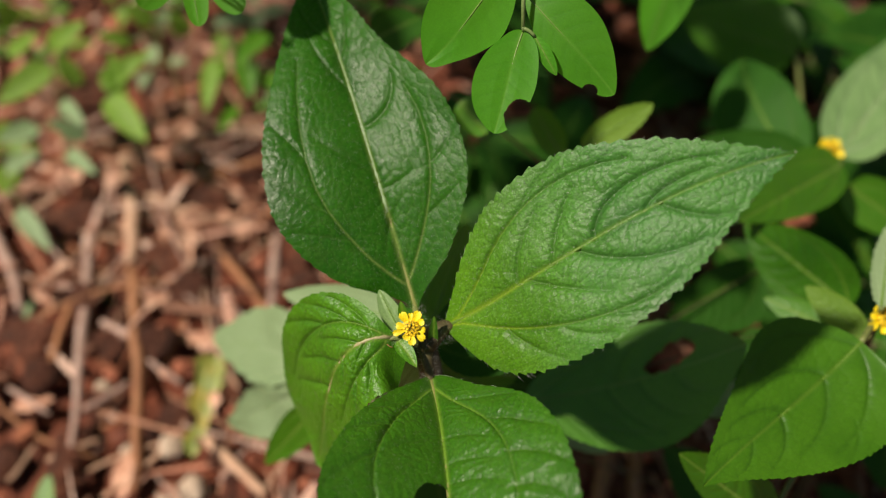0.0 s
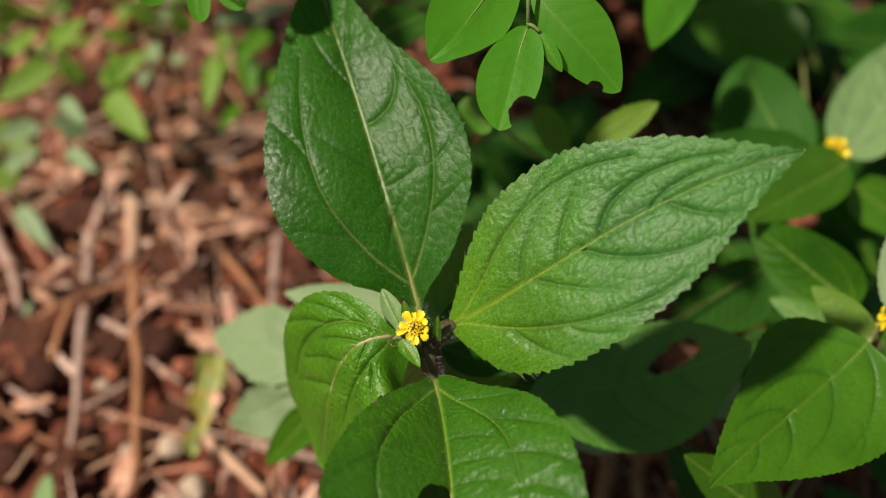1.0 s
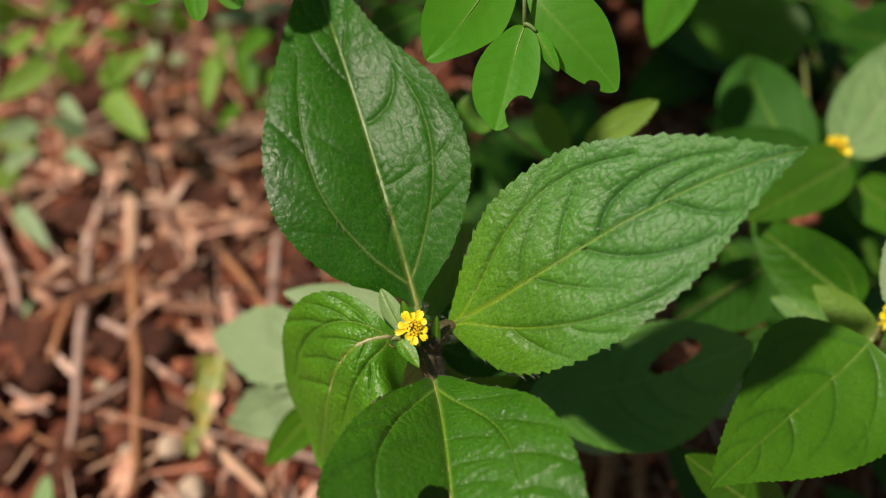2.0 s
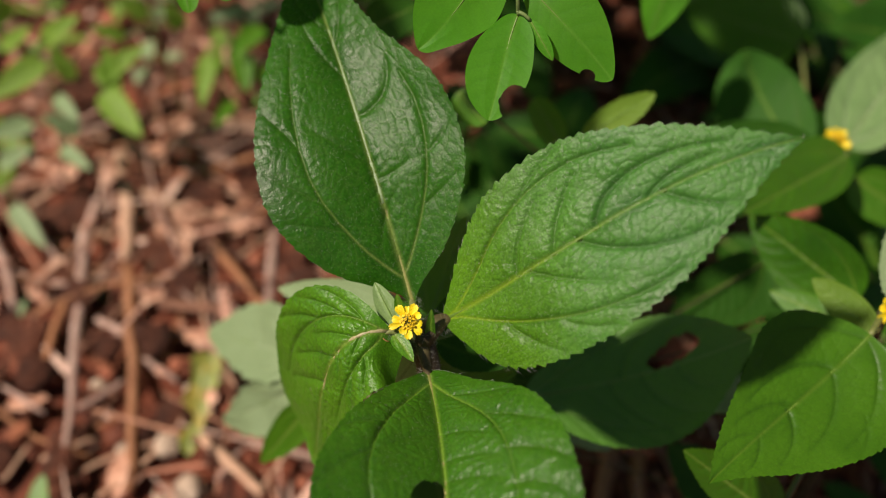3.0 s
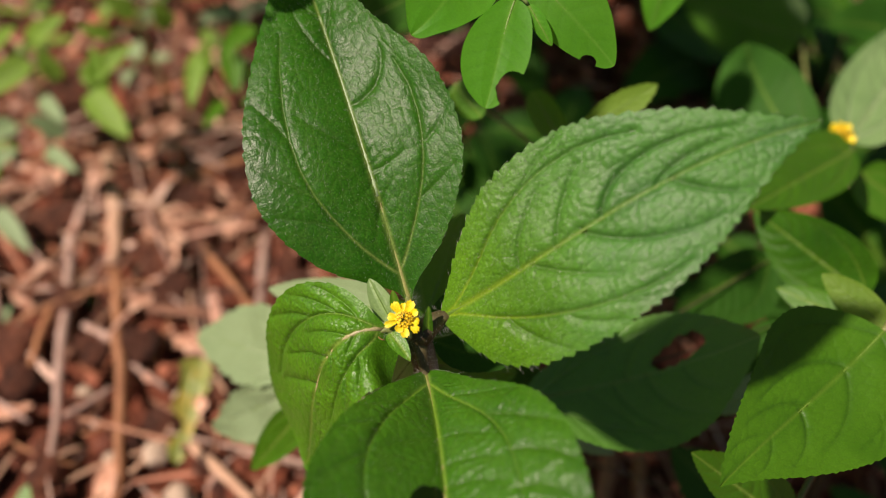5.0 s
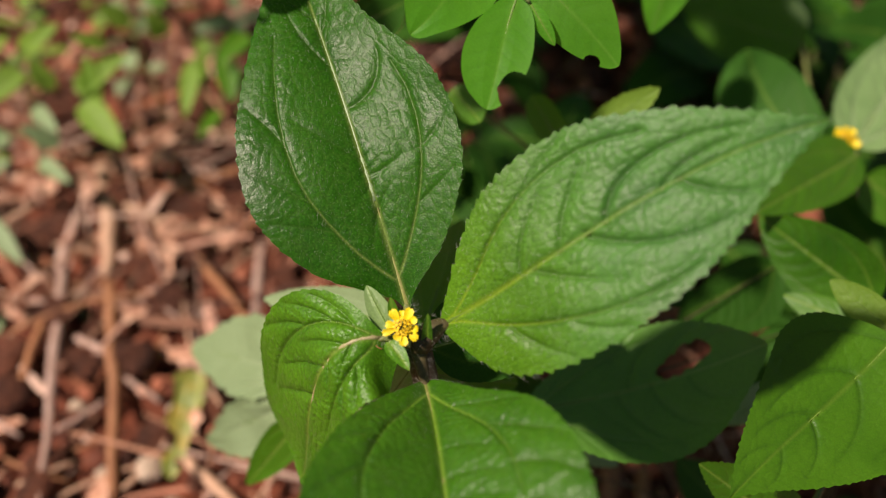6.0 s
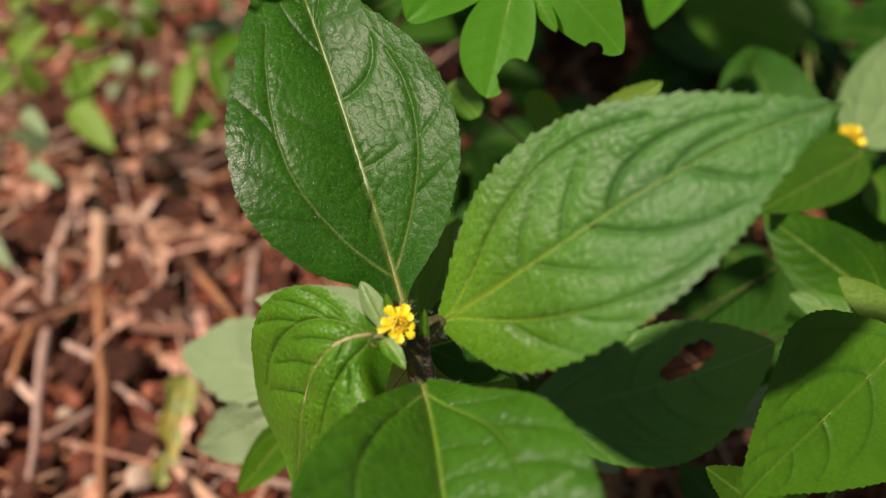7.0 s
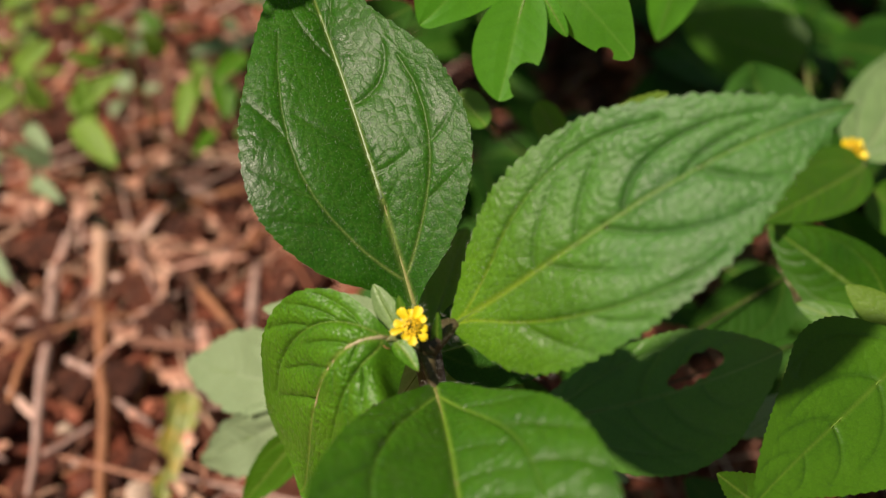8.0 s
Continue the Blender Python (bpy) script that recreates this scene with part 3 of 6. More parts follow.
def petal_mesh(long, wide, notch=0.25):
    """A ray floret: a cupped strap with a notched end, along +y."""
    verts, faces = [], []
    nu, nv = 8, 6
    for i in range(nu + 1):
        s = i / nu
        w = wide * (0.35 + 0.65 * math.sin(min(1, s * 1.25) * math.pi / 2)) * (1 if s < 0.85 else 1 - (s - 0.85) * 2.2)
        for j in range(nv + 1):
            v = 2 * j / nv - 1
            y = long * s
            if i == nu:
                y -= long * notch * 0.5 * (1 + math.cos(v * math.pi * 2)) * 0.5
            verts.append((v * w, y, long * (0.18 * s - 0.3 * s * s) + w * 0.35 * v * v))
    for i in range(nu):
        for j in range(nv):
            a = i * (nv + 1) + j
            faces.append((a, a + 1, a + nv + 2, a + nv + 1))
    return mesh_of("petal", verts, faces, PETAL)


def floret_mesh(radius, tall):
    """A disc floret: a small tube that flares into five lobes."""
    verts, faces = [], []
    rings = [(0.6, 0.0), (0.7, 0.5), (1.0, 0.8), (1.35, 1.0), (0.5, 0.72)]
    for k, (r, z) in enumerate(rings):
        for i in range(10):
            a = math.pi * i / 5
            f = 1.0 if k < 3 else (1.0 if i % 2 == 0 else 0.65)
            verts.append((radius * r * f * math.cos(a), radius * r * f * math.sin(a), tall * z))
    for k in range(len(rings) - 1):
        for i in range(10):
            faces.append((k * 10 + i, k * 10 + (i + 1) % 10, (k + 1) * 10 + (i + 1) % 10, (k + 1) * 10 + i))
    faces.append(tuple(40 + i for i in range(10)))
    return mesh_of("floret", verts, faces, FLORET)


def lump(radius, squash, seed, material, name, level=2, rough=0.35):
    bm = bmesh.new()
    bmesh.ops.create_icosphere(bm, subdivisions=level, radius=radius)
    off = Vector((seed * 1.7, seed * 0.9, seed * 2.3))
    for vert in bm.verts:
        q = vert.co.normalized()
        vert.co = vert.co * (1 + rough * noise.noise(q * 1.3 + off) + rough * 0.4 * noise.noise(q * 3.5 + off))
        vert.co.z *= squash
    data = bpy.data.meshes.new(name)
    bm.to_mesh(data)
    bm.free()
    data.materials.append(material)
    data.polygons.foreach_set("use_smooth", [True] * len(data.polygons))
    return data


def flower(plant, place, facing, size, petals, seed=1, gaps=()):
    """A small composite flower head under its plant: green cup, petals, disc florets, dark anthers."""
    rng = random.Random(seed)
    turn = Vector(facing).to_track_quat("Z", "Y").to_matrix().to_4x4()
    base = Matrix.Translation(Vector(place) - plant.location) @ turn
    head = part("flower_head", lump(size * 0.28, 1.15, seed, SPRIG_STEM, "flower_head", 2, 0.1), plant, "small yellow composite flower head")
    head.matrix_local = base
    ray = petal_mesh(size * 0.40, size * 0.125)
    for i in range(petals):
        if i in gaps:
            continue
        a = 2 * math.pi * i / petals + rng.uniform(-0.12, 0.12)
        ob = part("petal", ray, head)
        ob.matrix_local = Matrix.Rotation(a, 4, "Z") @ Matrix.Translation((0, size * 0.21, size * 0.31)) @ Matrix.Rotation(rng.uniform(0.1, 0.75), 4, "X") @ Matrix.Diagonal((rng.uniform(0.8, 1.25), rng.uniform(0.72, 1.25), 1, 1))
    tubey = floret_mesh(size * 0.046, size * 0.16)
    dot = lump(size * 0.016, 1.6, 3, ANTHER, "anther", 1, 0.05)
    for i in range(24):
        r = size * 0.050 * math.sqrt(i + 0.3)
        a = i * 2.399963
        m = Matrix.Translation((r * math.cos(a), r * math.sin(a), size * (0.31 + rng.uniform(-0.02, 0.04)))) @ Matrix.Rotation(0.3, 4, Vector((-math.sin(a), math.cos(a), 0)))
        ob = part("floret", tubey, head)
        ob.matrix_local = m
        if i % 5 == 1:
            ob = part("anther", dot, head)
            ob.matrix_local = m @ Matrix.Translation((0, 0, size * 0.165))
    return head


# ---- the leaves' forms ----
FORM = {}
FORM["a"] = shape(((-6.8, 114.3, 194.7), (-15.9, 138.6, 215.5), (-25.6, 170.2, 226.3), (-37.1, 200.8, 231.1)), (-0.261, -0.453, 0.853), (20, 2), (0.6, 3.2, 18.6, 27.3, 25.7, 17.9, 9.5, 3, 0), (0.6, 3.1, 14.5, 23.2, 22.3, 12.3, 6.9, 2.5, 0))
FORM["b"] = shape(((0.8, 107.9, 197.9), (20.2, 106, 220.4), (42.5, 116.2, 242.2), (71.9, 119, 249.4)), (-0.519, -0.355, 0.778), (6, -4), (0.6, 4.5, 12.8, 20.1, 21.2, 14.7, 6.6, 1.4, 0), (0.6, 6.1, 16.9, 21.2, 21, 16.4, 8.2, 2.4, 0))
FORM["c"] = shape(((-3, 97.6, 190.9), (0.7, 75.9, 201.4), (2.8, 51.8, 213.8), (1.9, 33.2, 188.5)), (-0.112, 0.563, 0.819), (26, 26), (0.6, 4, 10.5, 22.9, 28.6, 28.2, 14.8, 6.8, 0), (0.6, 4.1, 12.9, 22.3, 28.1, 25.8, 16.6, 9.8, 0))
FORM["d"] = shape(((-11.8, 103.6, 199.9), (-33.3, 99.3, 212.2), (-31, 94.9, 148.3), (-37.4, 96, 140.9)), (-0.503, -0.503, 0.704), (6, -8), (0.6, 12.5, 13.5, 13.5, 12, 9, 5.5, 2.2, 0), (0.6, 3.4, 13.1, 20.3, 22.9, 20.6, 17.3, 7.4, 0))
FORM["e"] = shape(((24.6, 113.2, 144.4), (46.1, 118.8, 138.5), (72.5, 125.2, 138.9), (89.2, 125.3, 157.8)), (-0.132, -0.328, 0.935), (5, 5), (0.6, 4.9, 9.4, 13.8, 16, 15.2, 10.2, 3.8, 0), (0.6, 6, 12.1, 18.5, 21.5, 18.6, 10.6, 4, 0))
FORM["f"] = shape(((112.4, 115, 177.4), (96.3, 101.2, 170.8), (78.4, 88.9, 175.9), (62.6, 74.6, 178.4)), (0.069, -0.06, 0.996), (5, 5), (0.6, 16.9, 20.5, 21.2, 18, 12, 5.3, 1.3, 0), (0.6, 8.5, 17.6, 19.7, 15, 9.9, 5.2, 1.4, 0))
FORM["i_mid"] = shape(((18.9, 160.8, 244.9), (15.7, 154.2, 240.6), (14.5, 146.7, 236.7), (11.9, 140.3, 231.8)), (-0.008, -0.538, 0.843), (4, 4), (0.6, 3, 5, 6.2, 6.7, 5.9, 4.1, 2, 0), (0.6, 2.5, 4.5, 6.8, 8, 7.6, 5.7, 2.5, 0))
FORM["i_left"] = shape(((16.3, 175, 252.4), (8.8, 168.9, 248.7), (4.5, 159.1, 244.5), (-4.1, 154.4, 240.4)), (0.155, -0.607, 0.779), (4, 4), (0.6, 3.2, 5.7, 7.9, 8.8, 6.6, 3.7, 1.9, 0), (0.6, 4.2, 7.2, 9.9, 10.3, 9.3, 6.7, 2.9, 0))
FORM["i_right"] = shape(((20.3, 169, 248.2), (26.6, 160.8, 245.4), (34.7, 157, 239.5), (40.9, 150.6, 234.1)), (-0.169, -0.712, 0.681), (4, 4), (0.6, 3.7, 6.6, 8.8, 8.9, 6.9, 4, 1.5, 0), (0.6, 1.8, 3.5, 5.6, 6.8, 6.1, 4.2, 2.2, 0))
FORM["i_bud"] = shape(((21.7, 159.7, 244.1), (23.4, 157.2, 242.4), (25.1, 154.9, 240.4), (26.9, 152.9, 238.2)), (-0.131, -0.709, 0.693), (6, 6), (0, 0.7, 1.3, 1.7, 1.7, 1.5, 1, 0.4, 0), (0, 0.7, 1.3, 1.7, 1.7, 1.5, 1, 0.4, 0))
FORM["i_tl1"] = shape(((-64.9, 188.4, 242.3), (-64.1, 184.2, 239.3), (-63.3, 180, 236.3), (-62.5, 175.7, 233.4)), (0.226, -0.529, 0.818), (6, 6), (0.1, 1.7, 2.8, 3.4, 3.5, 3.2, 2.6, 1.5, 0), (0.1, 1.4, 2.4, 2.8, 2.9, 2.7, 2.1, 1.2, 0))
FORM["i_tl2"] = shape(((-60.2, 189.3, 241.6), (-57.3, 185.7, 239.5), (-54.5, 182.1, 237.4), (-51.6, 178.5, 235.3)), (-0.005, -0.509, 0.861), (6, 6), (0.1, 2, 3.3, 4, 4.1, 3.8, 3, 1.7, 0), (0.1, 2, 3.3, 4, 4.1, 3.8, 3, 1.7, 0))
FORM["i_tl4"] = shape(((-57.6, 193.9, 259.5), (-54.4, 187.9, 256.1), (-51.2, 181.9, 252.7), (-48, 175.9, 249.3)), (0.03, -0.479, 0.877), (6, 6), (0.2, 3.3, 5.4, 6.4, 6.6, 6.1, 4.9, 2.8, 0), (0.2, 3.1, 5.2, 6.2, 6.3, 5.9, 4.7, 2.6, 0))
FORM["i_tl3"] = shape(((-70, 188.4, 242.3), (-72.4, 185.5, 240.2), (-74.8, 182.6, 238.2), (-77.2, 179.7, 236.1)), (0.333, -0.709, 0.621), (6, 6), (0.1, 2.2, 3.6, 4.3, 4.3, 4, 3.2, 1.8, 0), (0.1, 2.2, 3.6, 4.3, 4.3, 4, 3.2, 1.8, 0))
FORM["j_tri"] = shape(((80.2, 251.2, 194.7), (75.9, 240.8, 191.4), (71.6, 230.4, 188.2), (67.3, 219.9, 185)), (-0.026, -0.286, 0.958), (6, 6), (0, 4.7, 7.3, 8.5, 7.9, 6.1, 3.6, 1.4, 0), (0, 4.7, 7.3, 8.5, 7.9, 6.1, 3.6, 1.4, 0))
FORM["j_yel"] = shape(((45.1, 190.3, 170.4), (51.8, 191.2, 176.2), (58.5, 192, 182.1), (65.2, 192.8, 188)), (-0.405, -0.719, 0.565), (6, 6), (0, 1.8, 3.5, 4.5, 4.7, 4, 2.6, 1, 0), (0, 1.8, 3.5, 4.5, 4.7, 4, 2.6, 1, 0))
FORM["j_small"] = shape(((38.8, 191.8, 165.3), (35.7, 195.1, 169.2), (32.7, 198.3, 173.1), (29.6, 201.5, 177)), (-0.027, -0.779, 0.626), (6, 6), (0.1, 2.4, 3.9, 4.7, 4.8, 4.5, 3.6, 2, 0), (0.1, 2.4, 3.9, 4.7, 4.8, 4.5, 3.6, 2, 0))
FORM["j_low"] = shape(((5.6, 199.1, 182.6), (8.1, 194, 183.1), (10.7, 188.8, 183.6), (13.2, 183.7, 184)), (-0.434, -0.131, 0.891), (6, 6), (0.1, 2.3, 3.8, 4.5, 4.6, 4.3, 3.4, 1.9, 0), (0.1, 2.3, 3.8, 4.5, 4.6, 4.3, 3.4, 1.9, 0))
FORM["j_up"] = shape(((-23.9, 230.7, 180.3), (-18.4, 230.2, 184), (-12.8, 229.6, 187.7), (-7.3, 229.1, 191.4)), (-0.376, -0.811, 0.449), (6, 6), (0, 4.2, 6.5, 7.6, 7.1, 5.5, 3.2, 1.2, 0), (0, 4.2, 6.5, 7.6, 7.1, 5.5, 3.2, 1.2, 0))
FORM["h_up"] = shape(((146.1, 214.3, 138.3), (171.6, 247.2, 130.8), (197.2, 280, 123.3), (222.7, 312.9, 115.8)), (0.174, 0.089, 0.981), (6, 6), (0, 9.2, 14.4, 16.8, 15.6, 12.1, 7, 2.7, 0), (0, 8.2, 12.8, 14.9, 13.9, 10.7, 6.3, 2.4, 0))
FORM["h_back"] = shape(((131.5, 215.5, 133.1), (125, 233.6, 133.5), (121.5, 251.6, 133.9), (122.5, 270.6, 134.3)), (-0.5, -0.09, 0.85), (6, 6), (0, 8.2, 13.4, 16.4, 17.4, 15.6, 10.4, 4.2, 0), (0, 7.7, 12.2, 14.2, 14.4, 12.2, 7.8, 3.2, 0))
FORM["h_left"] = shape(((135, 211.9, 136.6), (122.1, 215.6, 137.1), (109.2, 219.2, 137.7), (96.3, 222.8, 138.2)), (-0.164, -0.681, 0.714), (6, 6), (0, 5.2, 8.1, 9.5, 8.8, 6.8, 4, 1.5, 0), (0, 5.2, 8.1, 9.5, 8.8, 6.8, 4, 1.5, 0))
FORM["h_low"] = shape(((145.2, 208.7, 140.5), (128.8, 196, 145.9), (112.4, 183.4, 151.3), (96, 170.8, 156.7)), (0.429, -0.178, 0.886), (6, 6), (0, 5.6, 8.7, 10.1, 9.4, 7.3, 4.2, 1.6, 0), (0, 6.6, 10.4, 12.1, 11.2, 8.7, 5.1, 1.9, 0))
FORM["h_right"] = shape(((151.9, 208.6, 128.2), (161.1, 203.4, 124.5), (170.3, 198.1, 120.9), (179.5, 192.9, 117.2)), (-0.174, -0.752, 0.636), (6, 6), (0, 5.3, 8.2, 9.5, 8.9, 6.9, 4, 1.5, 0), (0, 5.3, 8.2, 9.5, 8.9, 6.9, 4, 1.5, 0))
FORM["q_up"] = shape(((129.8, 145.3, 144.9), (120.3, 155.6, 146.1), (110.8, 166, 147.2), (101.3, 176.4, 148.4)), (-0.617, -0.62, 0.486), (6, 6), (0, 7.2, 11.3, 13.2, 12.2, 9.5, 5.5, 2.1, 0), (0, 7.2, 11.3, 13.2, 12.2, 9.5, 5.5, 2.1, 0))
FORM["q_thin"] = shape(((120.7, 122.5, 165.6), (115.5, 127.4, 167), (110.3, 132.4, 168.5), (105.1, 137.4, 169.9)), (-0.321, -0.558, 0.765), (6, 6), (0, 1.6, 3.2, 4.1, 4.2, 3.6, 2.3, 0.9, 0), (0, 1.9, 3.7, 4.7, 4.9, 4.1, 2.7, 1.1, 0))
FORM["q_mid"] = shape(((120.7, 124.2, 160.7), (113.9, 131.3, 157.5), (107.2, 138.3, 154.2), (100.4, 145.3, 151)), (-0.626, -0.264, 0.734), (6, 6), (0, 1.8, 3.6, 4.6, 4.8, 4.1, 2.6, 1, 0), (0, 1.8, 3.6, 4.6, 4.8, 4.1, 2.6, 1, 0))
FORM["q_side"] = shape(((119.7, 124.5, 179.2), (123.9, 134.8, 178.3), (128.1, 145.1, 177.4), (132.2, 155.4, 176.4)), (-0.266, 0.192, 0.945), (6, 6), (0, 1.3, 2.7, 3.4, 3.5, 3, 1.9, 0.8, 0), (0, 1.8, 3.6, 4.7, 4.8, 4.1, 2.7, 1.1, 0))
FORM["g_pale"] = shape(((110, 169, 131), (98.8, 163.7, 129.3), (87.6, 158.3, 127.6), (76.4, 153, 125.9)), (0.34, -0.377, 0.86), (6, 6), (0, 8.6, 13.4, 15.6, 14.5, 11.2, 6.5, 2.5, 0), (0, 4.5, 7, 8.2, 7.6, 5.9, 3.4, 1.3, 0))
FORM["e_tip"] = shape(((101.9, 127.6, 126.4), (96, 124, 125.9), (90.1, 120.4, 125.5), (84.2, 116.8, 125)), (0.047, -0.209, 0.977), (6, 6), (0, 2.8, 4.4, 5.1, 4.7, 3.7, 2.1, 0.8, 0), (0, 2.6, 4.1, 4.7, 4.4, 3.4, 2, 0.8, 0))
FORM["q_bottom"] = shape(((92.6, 80.3, 136.1), (82.8, 83.7, 144.1), (73, 87, 152.1), (63.3, 90.4, 160.2)), (0.303, -0.691, 0.656), (6, 6), (0, 3.9, 6, 7, 6.5, 5.1, 3, 1.1, 0), (0, 5.2, 8.1, 9.4, 8.7, 6.7, 3.9, 1.5, 0))
FORM["e_small"] = shape(((30.9, 121.4, 116), (38.9, 118.1, 113.7), (46.9, 114.7, 111.3), (54.8, 111.4, 108.9)), (0.054, -0.483, 0.874), (6, 6), (0, 1.7, 3.4, 4.3, 4.5, 3.8, 2.5, 1, 0), (0, 1.7, 3.4, 4.3, 4.5, 3.8, 2.5, 1, 0))
FORM["e_dark"] = shape(((107.4, 109.5, 58.8), (99.2, 115.9, 63.3), (91.1, 122.3, 67.7), (83, 128.6, 72.2)), (-0.008, -0.58, 0.814), (6, 6), (0, 6.1, 9.5, 11, 10.3, 7.9, 4.6, 1.8, 0), (0, 6.1, 9.5, 11, 10.3, 7.9, 4.6, 1.8, 0))
FORM["p_back"] = shape(((-11.1, 127.1, 168.8), (-24.7, 135.2, 160.3), (-38.4, 143.4, 151.8), (-52, 151.6, 143.2)), (-0.622, -0.273, 0.734), (6, 6), (0, 3.4, 5.3, 6.2, 5.8, 4.5, 2.6, 1, 0), (0, 3.8, 5.9, 6.9, 6.4, 5, 2.9, 1.1, 0))
FORM["p_right"] = shape(((-4.4, 108.9, 174.4), (4.4, 112.3, 165.7), (13.3, 115.6, 157.1), (22.1, 119, 148.5)), (0.716, -0.388, 0.58), (6, 6), (0, 6.3, 9.9, 11.5, 10.7, 8.3, 4.8, 1.8, 0), (0, 5.8, 9.1, 10.5, 9.8, 7.6, 4.4, 1.7, 0))
FORM["p_blocker"] = shape(((-2.1, 112.2, 180.3), (10.4, 116.7, 179), (22.8, 121.2, 177.7), (35.3, 125.7, 176.4)), (0.242, -0.411, 0.879), (6, 6), (0.4, 6, 9.8, 11.7, 11.9, 11.1, 8.8, 5, 0), (0.4, 6, 9.8, 11.7, 11.9, 11.1, 8.8, 5, 0))
FORM["p_up"] = shape(((-3.1, 126.4, 168.3), (0.7, 141.1, 164.3), (4.4, 155.7, 160.4), (8.1, 170.4, 156.4)), (0.242, 0.197, 0.95), (6, 6), (0, 4.5, 7.1, 8.3, 7.7, 5.9, 3.5, 1.3, 0), (0, 4.7, 7.4, 8.6, 8, 6.2, 3.6, 1.4, 0))
FORM["p_mid"] = shape(((-6.8, 129.4, 146), (1.7, 126.8, 132), (10.1, 124.3, 118), (18.5, 121.7, 104)), (0.477, -0.768, 0.428), (6, 6), (0, 7.1, 11, 12.8, 11.9, 9.2, 5.4, 2.1, 0), (0, 7.1, 11, 12.8, 11.9, 9.2, 5.4, 2.1, 0))
FORM["p_left"] = shape(((-5.4, 111.2, 175.9), (-10.7, 111.3, 161.8), (-15.9, 111.5, 147.7), (-21.2, 111.6, 133.6)), (-0.498, -0.85, 0.175), (6, 6), (0, 3.7, 5.9, 6.8, 6.3, 4.9, 2.9, 1.1, 0), (0, 3.6, 5.6, 6.5, 6, 4.7, 2.7, 1, 0))
FORM["k_one"] = shape(((-46.1, 140.6, 117.2), (-60.8, 150.6, 105.9), (-75.5, 160.5, 94.5), (-90.3, 170.4, 83.2)), (-0.662, -0.141, 0.736), (6, 6), (0, 6.6, 10.3, 12, 11.2, 8.7, 5.1, 1.9, 0), (0, 8.7, 13.6, 15.8, 14.7, 11.3, 6.6, 2.5, 0))
FORM["k_two"] = shape(((-46.1, 132.7, 111.7), (-58.4, 134.2, 98.5), (-70.8, 135.8, 85.3), (-83.1, 137.3, 72.2)), (-0.621, -0.591, 0.514), (6, 6), (0, 6.5, 10.2, 11.8, 11, 8.5, 5, 1.9, 0), (0, 4.9, 7.7, 9, 8.4, 6.5, 3.8, 1.4, 0))
FORM["k_three"] = shape(((-40.3, 119.5, 126.8), (-47.1, 116.9, 116.9), (-53.8, 114.4, 107), (-60.6, 111.9, 97.1)), (-0.367, -0.811, 0.457), (6, 6), (0, 3.3, 5.1, 6, 5.5, 4.3, 2.5, 1, 0), (0, 3.3, 5.1, 6, 5.5, 4.3, 2.5, 1, 0))
FORM["y_one"] = shape(((-104.5, 190.4, 28.6), (-106, 174.8, 27.6), (-108.3, 160, 24.1), (-110.4, 145.8, 17.8)), (0.271, -0.247, 0.93), (14, 10), (0, 5.6, 6.4, 8.0, 5.6, 6.4, 3.6, 2.2, 0), (0, 5.2, 7.6, 6.4, 7.2, 4.4, 4.4, 1.8, 0))
FORM["s_low"] = shape(((-171, 117, 0.5), (-172.5, 123.5, 7.3), (-172.4, 130.8, 11.8), (-171.4, 139.2, 14.6)), (-0.25, -0.55, 0.8), (6, 6), (0, 3.5, 5.5, 6.6, 6.6, 5.6, 3.9, 1.8, 0), (0, 3.5, 5.5, 6.6, 6.6, 5.6, 3.9, 1.8, 0))
FORM["s_0"] = shape(((-180, 335.8, 56.1), (-170.1, 336.3, 62.6), (-160.1, 338.5, 68.2), (-149.9, 342.3, 72.9)), (-0.266, -0.544, 0.796), (6, 6), (0, 4.1, 6.4, 7.4, 6.9, 5.3, 3.1, 1.2, 0), (0, 4.1, 6.4, 7.4, 6.9, 5.3, 3.1, 1.2, 0))
FORM["s_1"] = shape(((-169.9, 330.4, 52.4), (-169.8, 333.4, 59.8), (-170.1, 337.4, 66.7), (-170.9, 342.3, 72.9)), (0.007, -0.53, 0.848), (6, 6), (0, 3.4, 5.4, 6.3, 5.8, 4.5, 2.6, 1, 0), (0, 3.4, 5.4, 6.3, 5.8, 4.5, 2.6, 1, 0))
FORM["s_2"] = shape(((-175.8, 330.4, 52.4), (-168.1, 321.2, 52.2), (-160.2, 312.5, 50.1), (-152.3, 304.2, 46.2)), (-0.222, -0.151, 0.963), (6, 6), (0, 5.1, 7.8, 9.1, 8.5, 6.6, 3.9, 1.4, 0), (0, 5.1, 7.8, 9.1, 8.5, 6.6, 3.9, 1.4, 0))
FORM["s_3"] = shape(((-206.7, 343.6, 61.6), (-213.4, 334.8, 61.3), (-220.9, 327, 59.9), (-229.3, 320.2, 57.4)), (0.087, -0.373, 0.924), (6, 6), (0, 5.3, 8.4, 9.7, 9, 6.9, 4.1, 1.5, 0), (0, 5.3, 8.4, 9.7, 9, 6.9, 4.1, 1.5, 0))
FORM["s_4"] = shape(((-228.4, 349.2, 65.5), (-221.8, 348.4, 70.3), (-215.1, 348.8, 74.7), (-208.1, 350.4, 78.6)), (-0.327, -0.599, 0.731), (6, 6), (0, 3.1, 4.8, 5.7, 5.3, 4.1, 2.4, 0.9, 0), (0, 3.1, 4.8, 5.7, 5.3, 4.1, 2.4, 0.9, 0))
